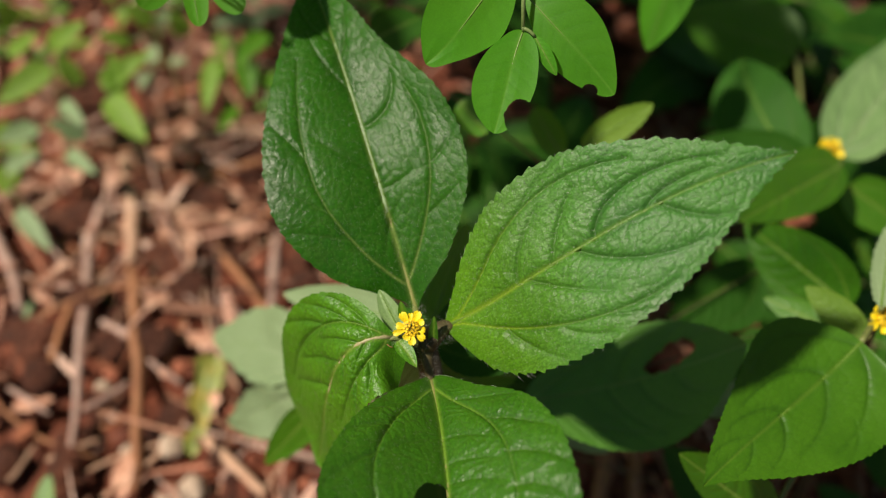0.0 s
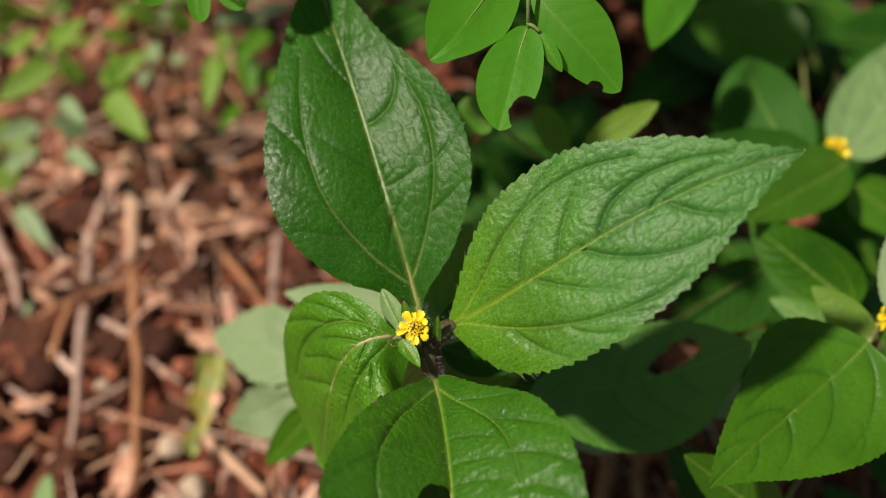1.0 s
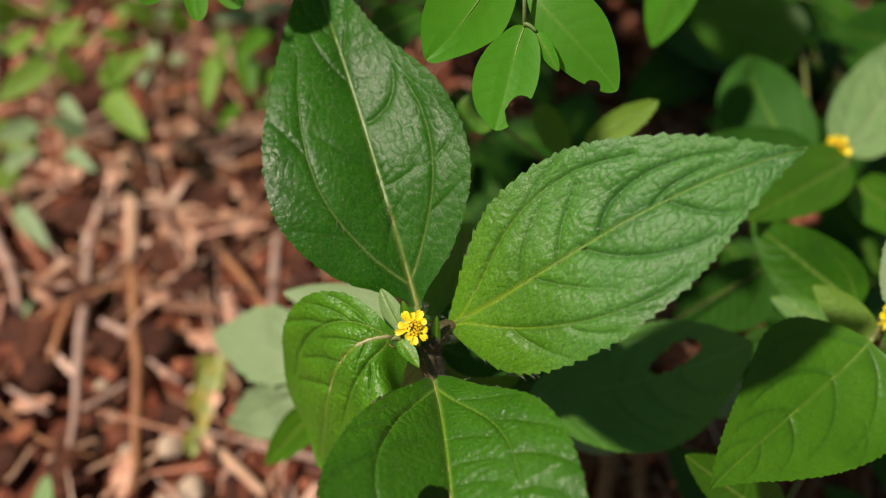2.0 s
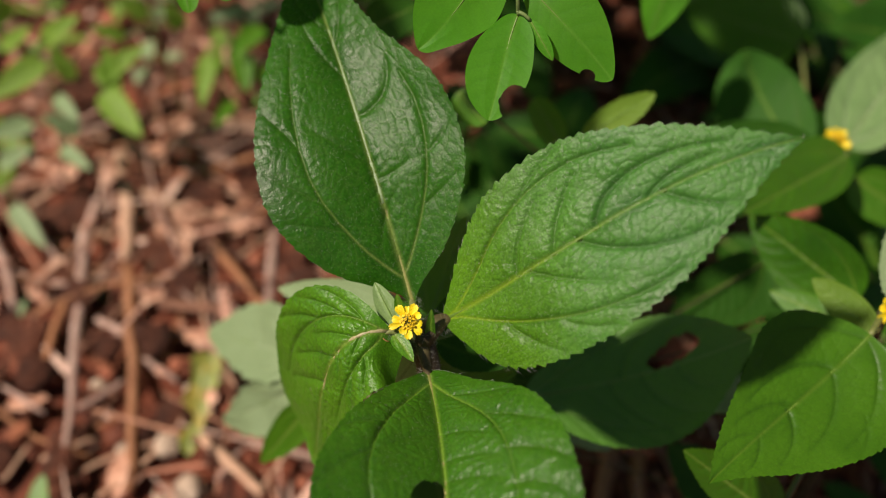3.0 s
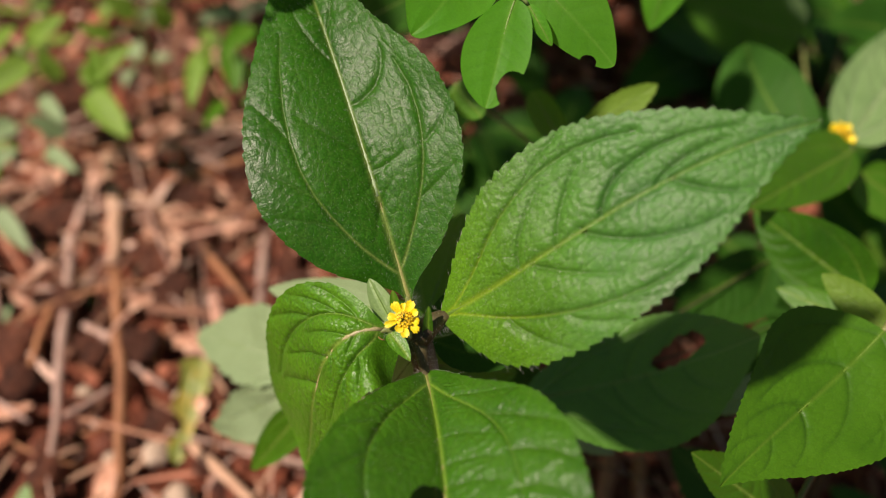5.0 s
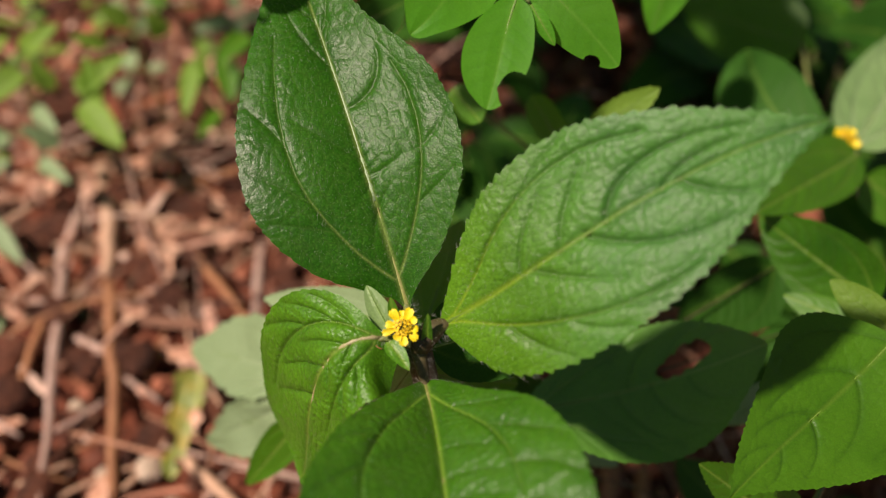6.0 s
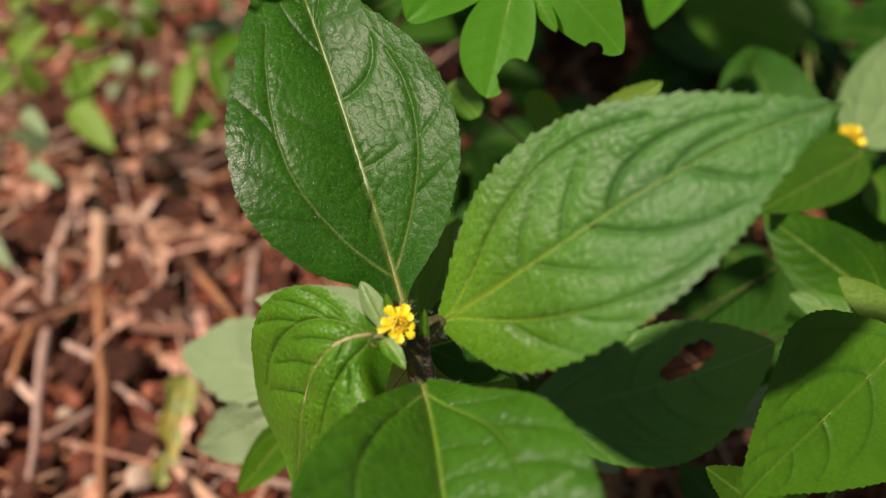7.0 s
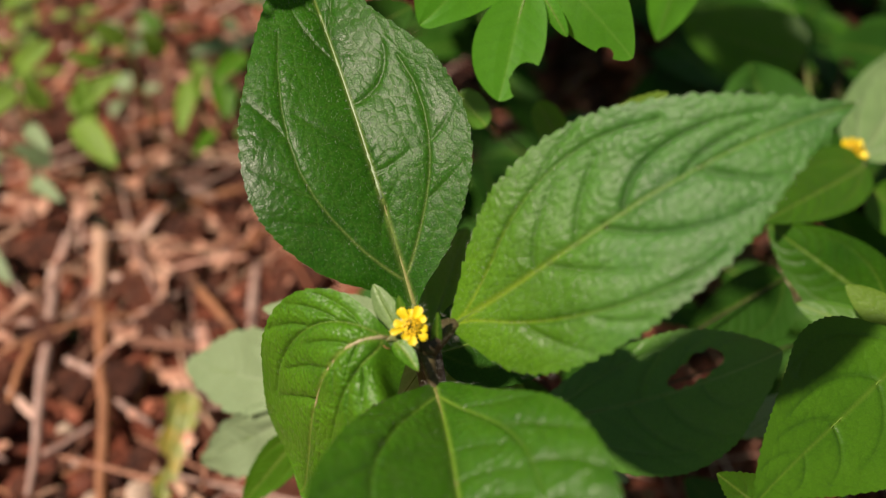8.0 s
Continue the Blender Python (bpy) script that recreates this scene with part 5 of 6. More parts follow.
part("dry_floret", tube("dry_floret", curl, [0.00035, 0.00016, 0.0001], RUST, main.location, 6), main, "curled rusty withered floret")
flower(main, (-0.0077, 0.1059, 0.2004), (0.05, -0.45, 0.9), 0.0068, 10, 4)
leaf(main, FORM["br_up"], BRACT, "pale green bract behind the flower", name="bract", nu=40, nv=14, relief=0.1, rib=0.12)
leaf(main, FORM["br_low"], LEAF_YOUNG, "bright green bract below the flower", name="bract", nu=40, nv=14, relief=0.1, rib=0.12)
leaf(main, FORM["br_top"], LEAF_MID, "small green bract", name="bract", nu=20, nv=8, relief=0.1, rib=0)
leaf(main, FORM["br_right"], LEAF_DARK, "narrow dark bract", name="bract", nu=20, nv=8, relief=0.1, rib=0)


# ---- neighbouring plants of the same kind ----
def neighbour(place, head, label, leaves, petals=9, size=0.0085, facing=(0, -0.5, 0.85), seed=2):
    plant = thing("flowering_plant", place, label, "plant", "flowering herbs")
    line = bent(place + Vector((0, 0, -0.004)), head + Vector((0, 0.001, -0.003)), (0.004, 0.006, 0), 14)
    part("stem", tube("stem", line, [0.0026, 0.0016], STEM, place, 8, 0.05), plant, "brownish green stem")
    for key, material, label, how in leaves:
        leaf(plant, FORM[key], material, label, **how)
        start = Vector(FORM[key][0][0])
        foot = min(line, key=lambda q: (q - start).length + abs(q.z - start.z + 0.004))
        part("leaf_stalk", tube("leaf_stalk", bent(foot, start, (0, 0, 0.001), 8), [0.0011, 0.0008] if petals else [0.0004, 0.0003], PETIOLE if petals else STEM, place, 6), plant)
    if petals:
        flower(plant, head, facing, size, petals, seed)
    return plant


BIG = dict(nu=90, nv=34, teeth=28, tooth=0.6, relief=0.14, nerves=6)
FAR = dict(nu=44, nv=16, teeth=18, tooth=0.7, relief=0.12, nerves=6)
neighbour(Vector((0.152, 0.122, 0)), Vector((0.1225, 0.1255, 0.172)), "toothed herb with a yellow flower beside the main plant", (
    ("f", LEAF_FLAT, "large green leaf half in shade", dict(nu=190, nv=64, teeth=32, tooth=0.55, relief=0.30, rib=0.28, pale=0.45, veins=VEINS["f"])),
    ("q_up", LEAF_DARK, "green leaf pointing away, one half shining", BIG),
    ("q_thin", LEAF_SEED, "narrow pale young leaf", dict(FAR, teeth=0)),
    ("q_mid", LEAF_MID, "narrow green leaf", dict(FAR, teeth=0)),
    ("q_side", LEAF_PALE, "pale leaf seen edge on", FAR),
    ("q_bottom", LEAF_MID, "green lower leaf", BIG),
))
neighbour(Vector((0.142, 0.232, 0)), Vector((0.1414, 0.2155, 0.140)), "taller herb with a small yellow flower among dark leaves", (
    ("h_up", LEAF_LIGHT, "pale green upright leaf, brightened in colour as if sunlit", dict(BIG, relief=0.4, pale=1.5)),
    ("h_back", LEAF_SHADE, "broad leaf coloured dark for shade", FAR),
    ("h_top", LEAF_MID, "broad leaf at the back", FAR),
    ("h_left", LEAF_SHADE, "leaf coloured dark for shade", FAR),
    ("h_low", LEAF_MID, "green leaf below the flower", BIG),
    ("h_right", LEAF_MID, "green leaf", FAR),
), 9, 0.0095)
neighbour(Vector((0.040, 0.135, 0)), Vector((0.026, 0.118, 0.138)), "shaded herb with a holed dark green leaf", (
    ("e", LEAF_COOL, "dark leaf coloured dark for shade with an eaten hole", dict(nu=120, nv=44, teeth=26, tooth=0.6, relief=0.34, nerves=5, rib=0.45, pale=1.3, bites=((0.59, 0.15, 2.4), (0.64, 0.21, 3.2), (0.70, 0.31, 3.6), (0.75, 0.38, 3.0)))),
    ("e_small", LEAF_PALE, "small pale leaf", FAR),
    ("g_pale", LEAF_SHADE, "broad half-shaded leaf, darkened in colour", BIG),
    ("e_tip", LEAF_PALE, "small pale leaf", FAR),
    # e_back is added to hide sunlit soil where shade belongs
    ("e_back", LEAF_SHADE, "low leaf coloured dark for shade", FAR),
    ("e_dark", LEAF_SHADE, "low leaf coloured dark for shade", FAR),
), 0)
neighbour(Vector((0.060, 0.235, 0)), Vector((0.052, 0.215, 0.120)), "young herb with small pale leaves in the shade", (
    ("j_yel", LEAF_SEED, "pale yellow-green lance-shaped leaf", FAR),
    ("j_small", LEAF_MID, "small green leaf", FAR),
    ("j_low", LEAF_MID, "small green leaf", FAR),
    ("j_up", LEAF_SHADE, "leaf behind the large one, darkened for shade", FAR),
), 0)

neighbour(Vector((0.215, 0.375, 0)), Vector((0.207, 0.369, 0.060)), "low herb with an orange-yellow flower deep in the undergrowth", (), 9, 0.011, (-0.2, -0.4, 0.9), 8)

# ---- the sprigs with smooth leaflets ----
def sprig(place, line, keys, label):
    ob = thing("legume_sprig", place, label, "plant", "sprigs with smooth leaflets")
    part("stalk", tube("stalk", line, [0.0020, 0.0012, 0.0007, 0.0005], SPRIG_STEM, place, 8), ob, "thin pale green stalk")
    for key, label, how in keys:
        leaf(ob, FORM[key], LEAF_THIN, label, name="leaflet", rib=0.28, **how)
        start = Vector(FORM[key][0][0])
        foot = min(line, key=lambda q: (q - start).length)
        part("leaflet_stalk", tube("leaflet_stalk", bent(foot, start, (0, 0, 0.0005), 6), [0.0005, 0.0004], SPRIG_STEM, place, 6), ob)
    return ob


def arch(points, n=40):
    p = np.asarray(points, float)
    return [Vector(q) for q in curve_point(p, np.linspace(0, 1, n))]


SMOOTH = dict(nu=70, nv=26, teeth=0, relief=0.025, nerves=7, wave=0.6, style="feather", pale=0.45)
right_sprig = sprig(Vector((0.05, 0.52, 0)), arch(((0.05, 0.52, -0.004), (0.04, 0.42, 0.34), (0.018, 0.235, 0.330), (0.0188, 0.161, 0.2455))), (
    ("i_left", "smooth oval bright green leaflet", SMOOTH),
    ("i_mid", "smooth leaflet with a bitten edge", dict(SMOOTH, nu=110, nv=44, bites=((0.79, 1.0, 3.9), (0.80, 0.45, 1.3)))),
    ("i_right", "smooth oval leaflet with a nibbled end", dict(SMOOTH, nu=110, nv=44, bites=((0.86, -1.0, 1.9),))),
    ("i_bud", "small young leaflet", SMOOTH),
), "legume sprig with smooth bright green bitten leaflets")
sprig(Vector((0.13, 0.56, 0)), arch(((0.13, 0.56, -0.004), (0.12, 0.44, 0.33), (0.09, 0.33, 0.30), (0.0806, 0.2525, 0.1955))), (
    ("j_tri", "pointed bright green leaflet", SMOOTH),
), "legume sprig with one pointed leaflet hanging over the undergrowth")
sprig(Vector((-0.06, 0.53, 0)), arch(((-0.06, 0.53, -0.004), (-0.06, 0.42, 0.34), (-0.065, 0.25, 0.330), (-0.062, 0.172, 0.262))), (
    ("i_tl1", "smooth oval leaflet", SMOOTH),
    ("i_tl2", "smooth oval leaflet", SMOOTH),
    ("i_tl3", "smooth oval leaflet", SMOOTH),
    ("i_tl4", "smooth oval leaflet", SMOOTH),
), "legume sprig with small smooth hanging leaflets")


# leaflets omitted to keep chosen leaves lit: height, then lit stretch of x and y
LIT_GAPS = ((0.116, 0.10, 0.128, 0.285, 0.34), (0.13, 0.142, 0.29, 0.20, 0.37), (0.134, 0.092, 0.145, 0.195, 0.290), (0.19, 0.045, 0.10, 0.195, 0.265), (0.07, 0.13, 0.25, 0.37, 0.47), (0.235, -0.02, 0.05, 0.12, 0.18), (0.17, 0.035, 0.08, 0.18, 0.23), (0.05, 0.24, 0.34, 0.42, 0.52))


# ---- added unseen shrub: a spreading crown to shade the undergrowth, sprigs belong with it ----
def shrub(place):
    rng = random.Random(51)
    ob = thing("shade_shrub", place, "added unseen shrub crown of smooth leaflets that shades the undergrowth", "shrub")
    form = shape(((0, 0, 0), (0, 14, 2), (0, 28, 2), (0, 42, -2)), (0, 0, 1), (5, 5), (0, 6, 10.5, 12.6, 13, 12, 9.5, 5.4, 0), (0, 6, 10.5, 12.6, 13, 12, 9.5, 5.4, 0))
    data = blade("leaflet", form, LEAF_THIN, (0, 0, 0), nu=14, nv=5, relief=0.05, nerves=7, style="feather", pale=0.4)
    # the last three ends are there only to throw shade on soil
    ends = [(-0.17 + 0.030 * k, 0.29) for k in range(16)] + [(-0.15, 0.195), (-0.03, 0.19), (-0.29, 0.41)]
    for x, y in ends:
        end = Vector((x + rng.uniform(-0.015, 0.015), y + rng.uniform(-0.02, 0.02), 0.30 + rng.uniform(-0.015, 0.03)))
        line = arch((place + Vector((0, 0, -0.004)), place + Vector((0, -0.01, 0.24)), end.lerp(place, 0.45) + Vector((0, 0, 0.36)), end), 26)
        part("branch", tube("branch", line, [0.0034, 0.0018, 0.0008], STEM, place, 7), ob)
        for i in range(9, 26):
            for side in (-1, 1):
                q = line[i]
                way = (line[min(i + 1, 25)] - line[i - 1]).normalized()
                out = way.cross(Vector((0, 0, 1))).normalized() * side
                aim = (out + way * rng.uniform(0.1, 0.7) + Vector((0, 0, rng.uniform(-0.25, 0.25)))).normalized()
                x = aim.cross(Vector((rng.uniform(-0.3, 0.3), rng.uniform(-0.3, 0.3), 1))).normalized()
                m = Matrix((x, aim, x.cross(aim))).transposed().to_4x4()
                m.translation = q - place
                fall = q + aim * 0.02
                if any(x0 < fall.x + 0.61 * (fall.z - h) < x1 and y0 < fall.y + 0.1 * (fall.z - h) < y1 for h, x0, x1, y0, y1 in LIT_GAPS):
                    continue
                leaflet = part("leaflet", data, ob)
                leaflet.matrix_local = m @ Matrix.Scale(rng.uniform(0.8, 1.15), 4)


shrub(Vector((0.07, 0.58, 0.0)))


# ---- seedlings on the bare soil ----
def seedling(keys, material, label, **how):
    firsts = [Vector(FORM[k][0][0]) for k in keys]
    mid = sum(firsts, Vector()) / len(firsts)
    foot = Vector((mid.x, mid.y + 0.004, lie(mid.x, mid.y + 0.004)))
    plant = thing("seedling", foot, label, "seedling", "seedlings on the soil")
    part("stem", tube("stem", bent(foot - Vector((0, 0, 0.004)), mid, (0.001, 0, 0), 8), [0.0011, 0.0007], PETIOLE, foot, 6), plant)
    for k, start in zip(keys, firsts):
        line, face, fold, left, right = FORM[k]
        slim = (line, face, (16, 12), [0.84 * w for w in left], [0.84 * w for w in right])
        leaf(plant, slim, material, **{**dict(nu=24, nv=8, teeth=0, relief=0.15, nerves=5, rib=0.3, wave=1.0), **how})
        part("leaf_stalk", tube("leaf_stalk", bent(mid, start, (0, 0, 0.001), 5), [0.0006, 0.0005], PETIOLE, foot, 5), plant)


seedling(("s_0", "s_1", "s_2"), LEAF_SEED, "bright green seedling on the red soil")
seedling(("s_3", "s_4", "s_5", "s_18"), LEAF_SEED, "light green seedling on the red soil")
seedling(("s_6", "s_7"), LEAF_SEED, "bright green seedling with one long leaf")
seedling(("s_8", "s_16", "s_17", "s_23"), LEAF_MID, "shaded seedling beside the large leaf")
seedling(("s_9", "s_10", "s_11", "s_22"), LEAF_PALE, "dull grey-green seedling on the soil")
seedling(("s_12", "s_13"), LEAF_PALE, "dull grey-green seedling on the soil")
seedling(("s_14",), LEAF_PALE, "tiny seedling on red soil")
seedling(("s_15", "s_19", "s_20"), LEAF_SEED, "light green seedling among litter")
seedling(("s_21",), LEAF_SEED, "light green seedling among litter")
seedling(("s_24",), LEAF_PALE, "tiny seedling on red soil")
seedling(("s_25",), LEAF_PALE, "tiny seedling on red soil")
seedling(("y_one",), LEAF_YELLOW, "yellowing spotted ragged leaf rising from the soil", nu=60, nv=20, teeth=6, tooth=3.0, wave=3.2, bites=((0.42, 0.95, 3.2), (0.66, -0.9, 3.4), (0.84, 0.8, 2.0)))
seedling(("s_low",), LEAF_LIGHT, "light green shoot on red soil")


# ---- undergrowth ----
def herb(place, tall, pairs, long, material, seed, name="undergrowth_herb", label=GREENHERB, group="undergrowth herbs"):
    rng = random.Random(seed)
    x, y = place
    foot = Vector((x, y, lie(x, y)))
    plant = thing(name, foot, label, "plant", group)
    top = foot + Vector((rng.uniform(-0.02, 0.02), rng.uniform(-0.02, 0.02), tall))
    line = bent(foot - Vector((0, 0, 0.004)), top, (rng.uniform(-0.008, 0.008), rng.uniform(-0.008, 0.008), 0), 10)
    part("stem", tube("stem", line, [0.0018, 0.0010], STEM, foot, 6), plant)
    turn = rng.uniform(0, math.pi)
    for k in range(pairs):
        at = line[-1 - min(8, k * 2)]
        for half in (0, math.pi):
            a = turn + half + k * math.pi / 2 + rng.uniform(-0.3, 0.3)
            size = long * rng.uniform(0.75, 1.15) * (0.75 if k == 0 else 1)
            out = Vector((math.cos(a), math.sin(a), 0))
            rise, drop = rng.uniform(0.1, 0.5), rng.uniform(0.0, 0.5)
            p0 = at + out * 0.004
            p = [p0, p0 + out * size / 3 + Vector((0, 0, size * rise / 3)), p0 + out * size * 0.66 + Vector((0, 0, size * (rise * 0.6 - drop * 0.2))), p0 + out * size + Vector((0, 0, size * (rise * 0.7 - drop)))]
            w = size * rng.uniform(0.24, 0.31) * 1000
            widths = [w * f for f in (0, 0.5, 0.85, 1, 0.95, 0.74, 0.44, 0.17, 0)]
            form = shape([[c * 1000 for c in q] for q in p], (rng.uniform(-0.25, 0.25), rng.uniform(-0.35, 0.15), 1), (8, 8), widths, widths)
            leaf(plant, form, material, nu=26, nv=8, teeth=13, tooth=0.8, relief=0.14, nerves=6, rib=0.4, wave=1.2)
            part("leaf_stalk", tube("leaf_stalk", [at, at.lerp(p0, 0.5), p0 + out * 0.002], [0.0008, 0.0006], PETIOLE, foot, 5), plant)


rng = random.Random(77)
spots = []
while len(spots) < 62:
    x, y = rng.uniform(0.0, 0.40), rng.uniform(0.17, 0.66)
    if x < 0.03 and y < 0.28 or 0.03 < x < 0.175 and y < 0.265 or any((x - a) ** 2 + (y - b) ** 2 < 0.0013 for a, b in spots):
        continue
    spots.append((x, y))
for i, (x, y) in enumerate(spots):
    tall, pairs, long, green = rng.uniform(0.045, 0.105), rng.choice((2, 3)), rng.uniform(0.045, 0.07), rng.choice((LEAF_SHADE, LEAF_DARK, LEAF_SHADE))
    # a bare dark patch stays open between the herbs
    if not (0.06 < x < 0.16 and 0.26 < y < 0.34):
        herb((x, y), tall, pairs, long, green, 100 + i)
# low herbs in the shade-dark green, some added to cover sunlit soil
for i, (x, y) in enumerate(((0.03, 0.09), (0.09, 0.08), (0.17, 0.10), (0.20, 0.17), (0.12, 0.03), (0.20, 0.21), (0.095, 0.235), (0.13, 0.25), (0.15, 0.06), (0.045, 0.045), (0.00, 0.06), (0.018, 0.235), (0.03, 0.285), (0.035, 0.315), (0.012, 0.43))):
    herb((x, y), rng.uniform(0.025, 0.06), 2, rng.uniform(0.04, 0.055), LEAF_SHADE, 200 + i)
for i, (x, y) in enumerate(((-0.05, 0.44), (-0.02, 0.37), (-0.08, 0.52), (-0.16, 0.50), (-0.24, 0.53), (-0.32, 0.48), (-0.28, 0.42), (-0.20, 0.44), (-0.25, 0.47), (-0.33, 0.43), (-0.12, 0.46), (-0.18, 0.40), (-0.30, 0.37), (-0.23, 0.38), (-0.11, 0.41), (-0.08, 0.36), (-0.35, 0.52), (-0.14, 0.54), (-0.29, 0.55), (-0.27, 0.50), (-0.31, 0.52), (-0.21, 0.48), (-0.34, 0.47), (-0.26, 0.44), (-0.31, 0.45), (-0.36, 0.40), (-0.17, 0.46), (-0.22, 0.52), (-0.19, 0.55), (-0.33, 0.35), (-0.27, 0.33), (-0.35, 0.31), (-0.15, 0.44), (-0.10, 0.48))):
    herb((x, y), rng.uniform(0.012, 0.04), 2, rng.uniform(0.013, 0.024), rng.choice((LEAF_SEED, LEAF_PALE, LEAF_MID)), 300 + i, "seedling", "small green seedling among dry litter", "seedlings on the soil")


# ---- sticks, dry leaves and pebbles on the soil ----
def stick(points, radii, material, label, name="twig", seed=0):
    pts = [Vector(p) for p in points]
    path = []
    for a, b in zip(pts, pts[1:]):
        path += [a.lerp(b, k / 5) for k in range(5)]
    path.append(pts[-1])
    jig = random.Random(seed)
    path = [Vector((q.x + jig.uniform(-1, 1) * 0.0006, q.y + jig.uniform(-1, 1) * 0.0006, lie(q.x, q.y) + q.z + max(radii) + 0.0065)) for q in path]
    ob = new(name, tube(name, path, radii, material, path[0], 9, 0.10, seed))
    ob.location = path[0]
    tagged(ob, label, "twig", "sticks on the soil")


stick(((-0.160, 0.251, 0), (-0.148, 0.202, 0), (-0.138, 0.137, 0)), (0.0031, 0.0029, 0.0024), BROWNTWIG, "long brown dry stalk lying on red soil", "stalk", 1)
stick(((-0.186, 0.260, 0), (-0.175, 0.202, 0), (-0.168, 0.146, 0)), (0.0024, 0.0026, 0.0014), GREYTWIG, "weathered pinkish grey twig on red soil", "twig", 2)
stick(((-0.185, 0.295, 0), (-0.187, 0.259, 0)), (0.0030, 0.0024), GREYTWIG, "short weathered twig on red soil", "twig", 3)
stick(((-0.179, 0.325, 0), (-0.166, 0.285, 0), (-0.162, 0.255, 0)), (0.0036, 0.0044, 0.0030), STRAW, "pale flattened straw stalk on red soil", "stalk", 4)
stick(((-0.120, 0.267, 0), (-0.104, 0.247, 0), (-0.085, 0.224, 0)), (0.0022, 0.0021, 0.0016), BROWNTWIG, "brown twig lying across the soil", "twig", 5)
stick(((-0.109, 0.160, 0), (-0.093, 0.146, 0), (-0.078, 0.133, 0)), (0.0022, 0.0026, 0.0022), STRAW, "tan dry stalk on red soil", "stalk", 6)
stick(((-0.065, 0.161, 0), (-0.073, 0.146, 0), (-0.081, 0.132, 0)), (0.0010, 0.0011, 0.0009), STRAW, "thin pale straw on red soil", "straw", 7)
stick(((-0.112, 0.235, 0), (-0.101, 0.224, 0), (-0.086, 0.218, 0)), (0.0018, 0.0022, 0.0012), GREYTWIG, "whitish curved twig on soil", "twig", 8)
stick(((-0.145, 0.202, 0), (-0.125, 0.189, 0)), (0.0016, 0.0012), GREYTWIG, "short whitish twig on soil", "twig", 9)
stick(((-0.151, 0.190, 0), (-0.169, 0.174, 0)), (0.0013, 0.0016), GREYTWIG, "short weathered twig on soil", "twig", 10)
stick(((-0.188, 0.232, 0), (-0.188, 0.199, 0)), (0.0020, 0.0016), BROWNTWIG, "short brown twig on soil", "twig", 11)
stick(((-0.125, 0.351, 0), (-0.084, 0.343, 0)), (0.0026, 0.0022), STRAW, "pale straw lying on the soil", "straw", 12)
stick(((-0.161, 0.299, 0), (-0.136, 0.288, 0), (-0.109, 0.286, 0)), (0.0022, 0.0026, 0.0018), STRAW, "pale straw lying on the soil", "straw", 13)
stick(((-0.144, 0.311, 0), (-0.096, 0.331, 0)), (0.0026, 0.0020), BROWNTWIG, "reddish dry stalk on soil", "stalk", 14)
stick(((-0.089, 0.279, 0), (-0.086, 0.226, 0)), (0.0022, 0.0026), GREYTWIG, "pale grey stalk partly under leaves", "stalk", 15)
stick(((-0.152, 0.134, 0), (-0.134, 0.152, 0), (-0.119, 0.170, 0)), (0.0009, 0.0012, 0.0009), STRAW, "thin pale straw on soil", "straw", 16)
stick(((-0.248, 0.285, 0), (-0.228, 0.259, 0), (-0.212, 0.228, 0)), (0.0030, 0.0030, 0.0018), GREYTWIG, "weathered pinkish twig on soil", "twig", 17)
stick(((-0.169, 0.221, 0), (-0.153, 0.212, 0)), (0.0016, 0.0018), GREYTWIG, "short grey twig on soil", "twig", 18)
stick(((-0.167, 0.388, 0), (-0.158, 0.423, 0)), (0.0020, 0.0016), STRAW, "short pale straw on soil", "straw", 19)
stick(((-0.250, 0.388, 0), (-0.225, 0.413, 0), (-0.193, 0.431, 0)), (0.0012, 0.0012, 0.0010), STRAW, "thin straw among seedlings", "straw", 20)

stick(((0.071, 0.160, 0), (0.073, 0.148, 0), (0.066, 0.126, 0)), (0.0030, 0.0040, 0.0032), BROWNTWIG, "brown twig under the dark leaves", "twig", 21)
stick(((0.088, 0.152, 0), (0.084, 0.140, 0), (0.083, 0.122, 0)), (0.0030, 0.0034, 0.0026), BROWNTWIG, "brown twig under the dark leaves", "twig", 22)
STRAWS = (
    ((-0.204, 0.215, 0), (-0.195, 0.235, 0), 0.0009), ((-0.208, 0.187, 0), (-0.183, 0.172, 0), 0.0010), ((-0.160, 0.167, 0), (-0.142, 0.174, 0), 0.0008), ((-0.179, 0.150, 0), (-0.158, 0.161, 0), 0.0010),
    ((-0.144, 0.241, 0), (-0.122, 0.259, 0), 0.0012), ((-0.130, 0.228, 0), (-0.134, 0.202, 0), 0.0008), ((-0.193, 0.277, 0), (-0.167, 0.270, 0), 0.0010), ((-0.223, 0.285, 0), (-0.198, 0.259, 0), 0.0012),
)
MORE_STRAWS = (
    ((-0.140, 0.325, 0), (-0.118, 0.303, 0), 0.0010), ((-0.199, 0.342, 0), (-0.167, 0.329, 0), 0.0012), ((-0.101, 0.202, 0), (-0.119, 0.212, 0), 0.0007), ((-0.103, 0.285, 0), (-0.083, 0.307, 0), 0.0012),
    ((-0.194, 0.140, 0), (-0.186, 0.158, 0), 0.0009), ((-0.100, 0.140, 0), (-0.089, 0.156, 0), 0.0008), ((-0.157, 0.313, 0), (-0.148, 0.281, 0), 0.0014), ((-0.212, 0.305, 0), (-0.231, 0.293, 0), 0.0012),
)
for k, (a, b, r) in enumerate(STRAWS + MORE_STRAWS):
    stick((a, b), (r, r * 1.2, r * 0.7), (STRAW, GREYTWIG, BROWNTWIG)[k % 3], "thin dry straw lying on red soil", "straw", 60 + k)


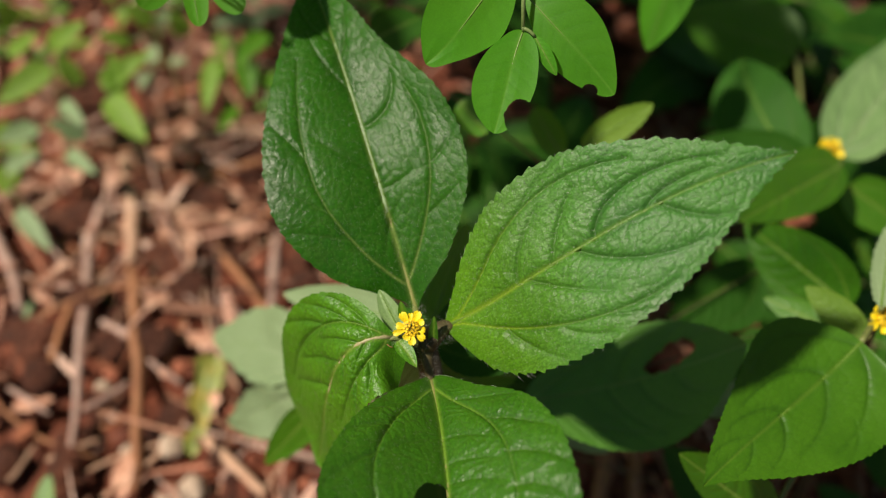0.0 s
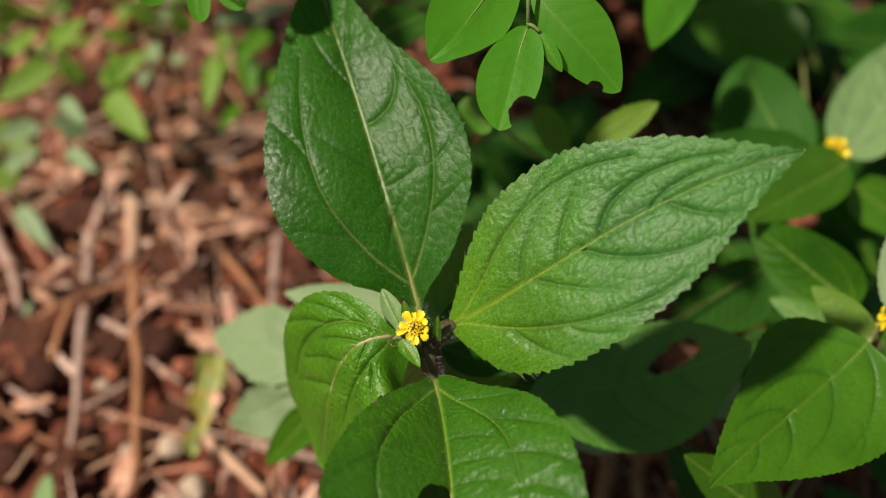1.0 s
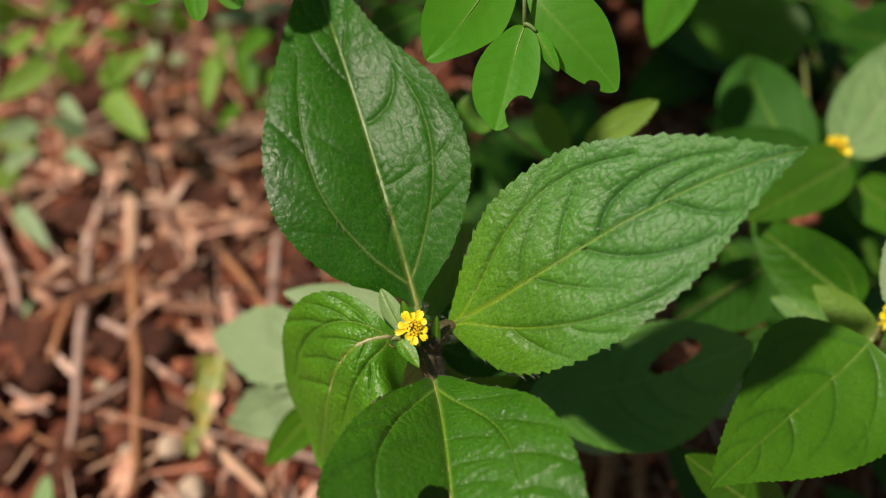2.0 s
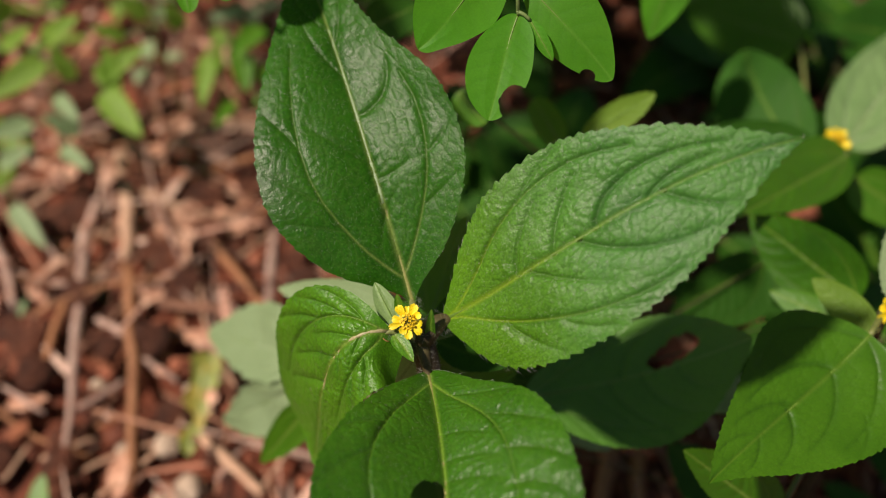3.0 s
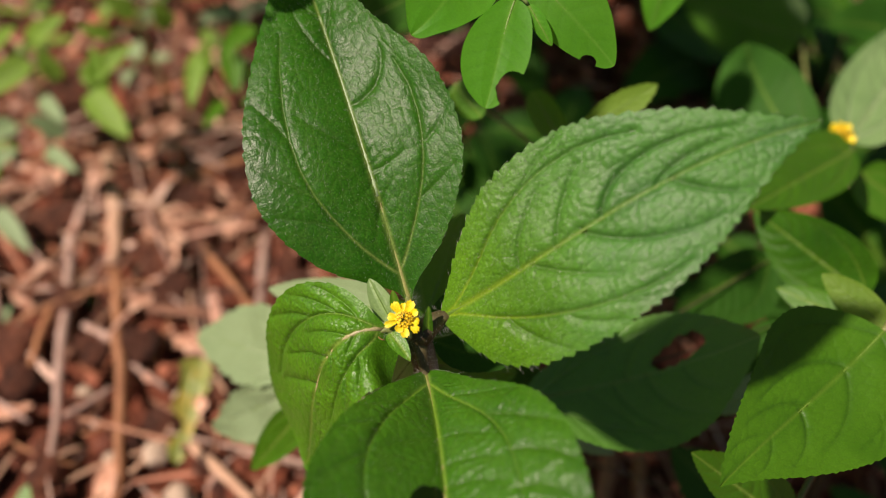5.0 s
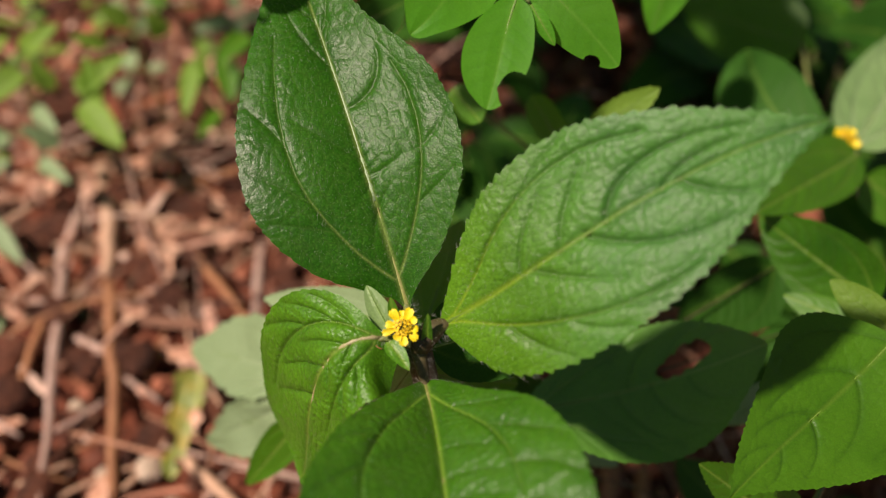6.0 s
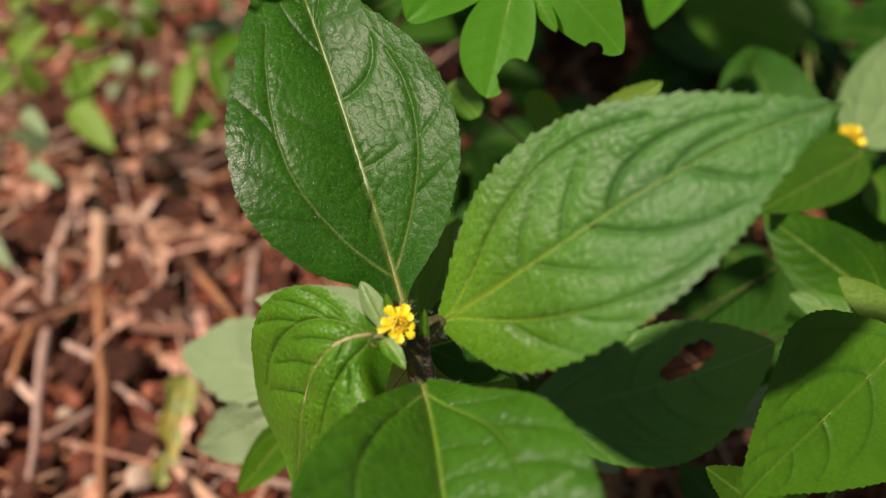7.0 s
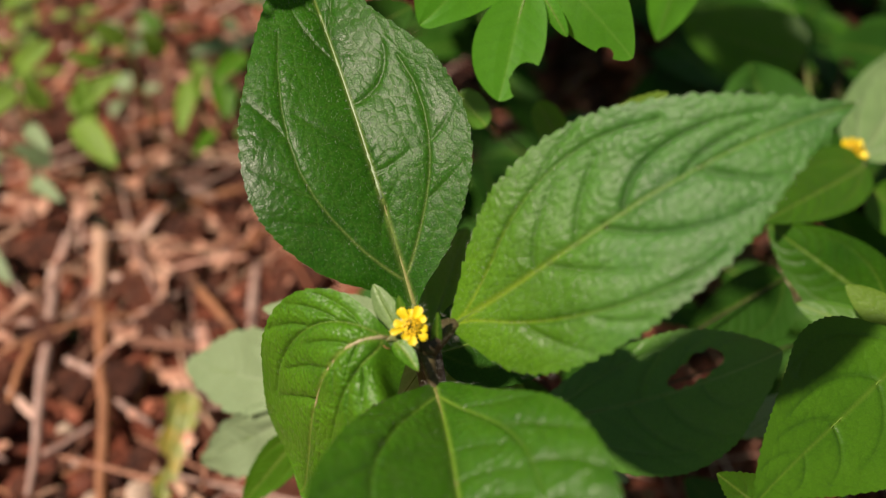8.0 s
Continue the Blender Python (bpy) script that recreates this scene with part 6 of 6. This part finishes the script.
def dry_leaf(place, long, wide, turn, curl, seed, material=None, label="curled tan dry leaf on the soil"):
    jig = random.Random(seed)
    x, y = place[0], place[1]
    out = Vector((math.cos(turn), math.sin(turn), 0))
    c = Vector((x, y, lie(x, y) + 0.006))
    p = [c - out * long / 2, c - out * long / 6 + Vector((0, 0, curl * long)), c + out * long / 6 + Vector((0, 0, curl * long)), c + out * long / 2 + Vector((0, 0, jig.uniform(0, 0.2) * long))]
    w = [wide * 500 * f * jig.uniform(0.45, 1.25) for f in (0.3, 0.6, 0.9, 1, 1, 0.85, 0.7, 0.5, 0.15)]
    w2 = [k * jig.uniform(0.4, 1.3) for k in w]
    form = shape([[k * 1000 for k in q] for q in p], (jig.uniform(-0.3, 0.3), jig.uniform(-0.4, 0.2), 1), (jig.uniform(-5, 30), jig.uniform(-5, 30)), w, w2)
    ob = new("dry_leaf", blade("dry_leaf", form, material or DRYLEAF, c, nu=24, nv=8, relief=0.4, nerves=6, wave=2.0, style="feather"))
    ob.location = c
    tagged(ob, label, "dry leaf", "dry leaves on the soil")


DRY_BROAD = (
    ((-0.135, 0.259, 0), 0.030, 0.016, 1.2), ((-0.173, 0.320, 0), 0.040, 0.018, 0.3), ((-0.146, 0.270, 0), 0.022, 0.012, 2.0), ((-0.144, 0.147, 0), 0.024, 0.012, 1.5),
    ((-0.133, 0.213, 0), 0.020, 0.010, 1.1), ((-0.122, 0.309, 0), 0.030, 0.015, 2.6), ((-0.201, 0.248, 0), 0.026, 0.013, 0.9), ((-0.194, 0.178, 0), 0.020, 0.010, 0.2),
    ((-0.121, 0.215, 0), 0.018, 0.010, 2.8), ((-0.230, 0.313, 0), 0.026, 0.012, 0.1), ((-0.163, 0.362, 0), 0.022, 0.012, 1.0),
)
DRY_SMALL = (
    ((-0.122, 0.445, 0), 0.030, 0.016, 1.1), ((-0.168, 0.323, 0), 0.044, 0.014, 0.2), ((-0.127, 0.452, 0), 0.038, 0.016, 1.0), ((-0.151, 0.353, 0), 0.026, 0.013, 1.3),
    ((-0.173, 0.307, 0), 0.022, 0.015, 1.4), ((-0.142, 0.417, 0), 0.024, 0.012, 2.4), ((-0.138, 0.277, 0), 0.032, 0.015, 1.3), ((-0.216, 0.321, 0), 0.024, 0.012, 2.9),
    ((-0.110, 0.183, 0), 0.018, 0.010, 1.6), ((-0.114, 0.277, 0), 0.026, 0.013, 0.6), ((-0.149, 0.235, 0), 0.022, 0.011, 0.1),
)
for i, (place, long, wide, turn) in enumerate(DRY_BROAD + DRY_SMALL):
    dry_leaf(place, long, wide, turn, 0.08 + 0.02 * (i % 4), 40 + i)


def pebble(place, radius, seed, material=None, label="rounded buff pebble on red soil"):
    x, y = place[0], place[1]
    ob = new("pebble", lump(radius, 0.8, seed, material or STONE, "pebble", 3, 0.3))
    ob.location = (x, y, lie(x, y) + radius * 0.55)
    ob.rotation_euler = (0.2, 0.1, seed)
    tagged(ob, label, "pebble", "pebbles on the soil")


for i, (place, radius) in enumerate((((-0.207, 0.212, 0), 0.0062), ((-0.127, 0.160, 0), 0.0068), ((-0.113, 0.139, 0), 0.0070), ((-0.196, 0.198, 0), 0.0035), ((-0.185, 0.223, 0), 0.0032), ((-0.145, 0.156, 0), 0.0050), ((-0.119, 0.187, 0), 0.0045), ((-0.164, 0.188, 0), 0.0042), ((-0.102, 0.212, 0), 0.0034), ((-0.126, 0.137, 0), 0.0045))):
    pebble(place, radius, i + 2)



def motions():
    # the sprig sways a little in the air
    sway = ((0.0, 0.0, 0.0), (0.5, -3.1, 4.3), (1.0, -0.3, -1.2), (1.5, -2.7, 1.1), (3.0, -6.5, -1.3), (3.5, -7.0, -2.0), (4.0, -9.6, -0.9), (4.5, -10.3, -1.0), (6.0, -7.8, -0.4), (6.5, -6.0, -0.9), (7.0, -6.8, -0.6), (7.5, -8.1, 0.4), (8.0, -7.8, -1.0))
    walk(right_sprig, [(t, pose(*right_sprig.location, 0.0164 * down, 0.0311 * aside, 0)) for t, aside, down in sway])


motions()
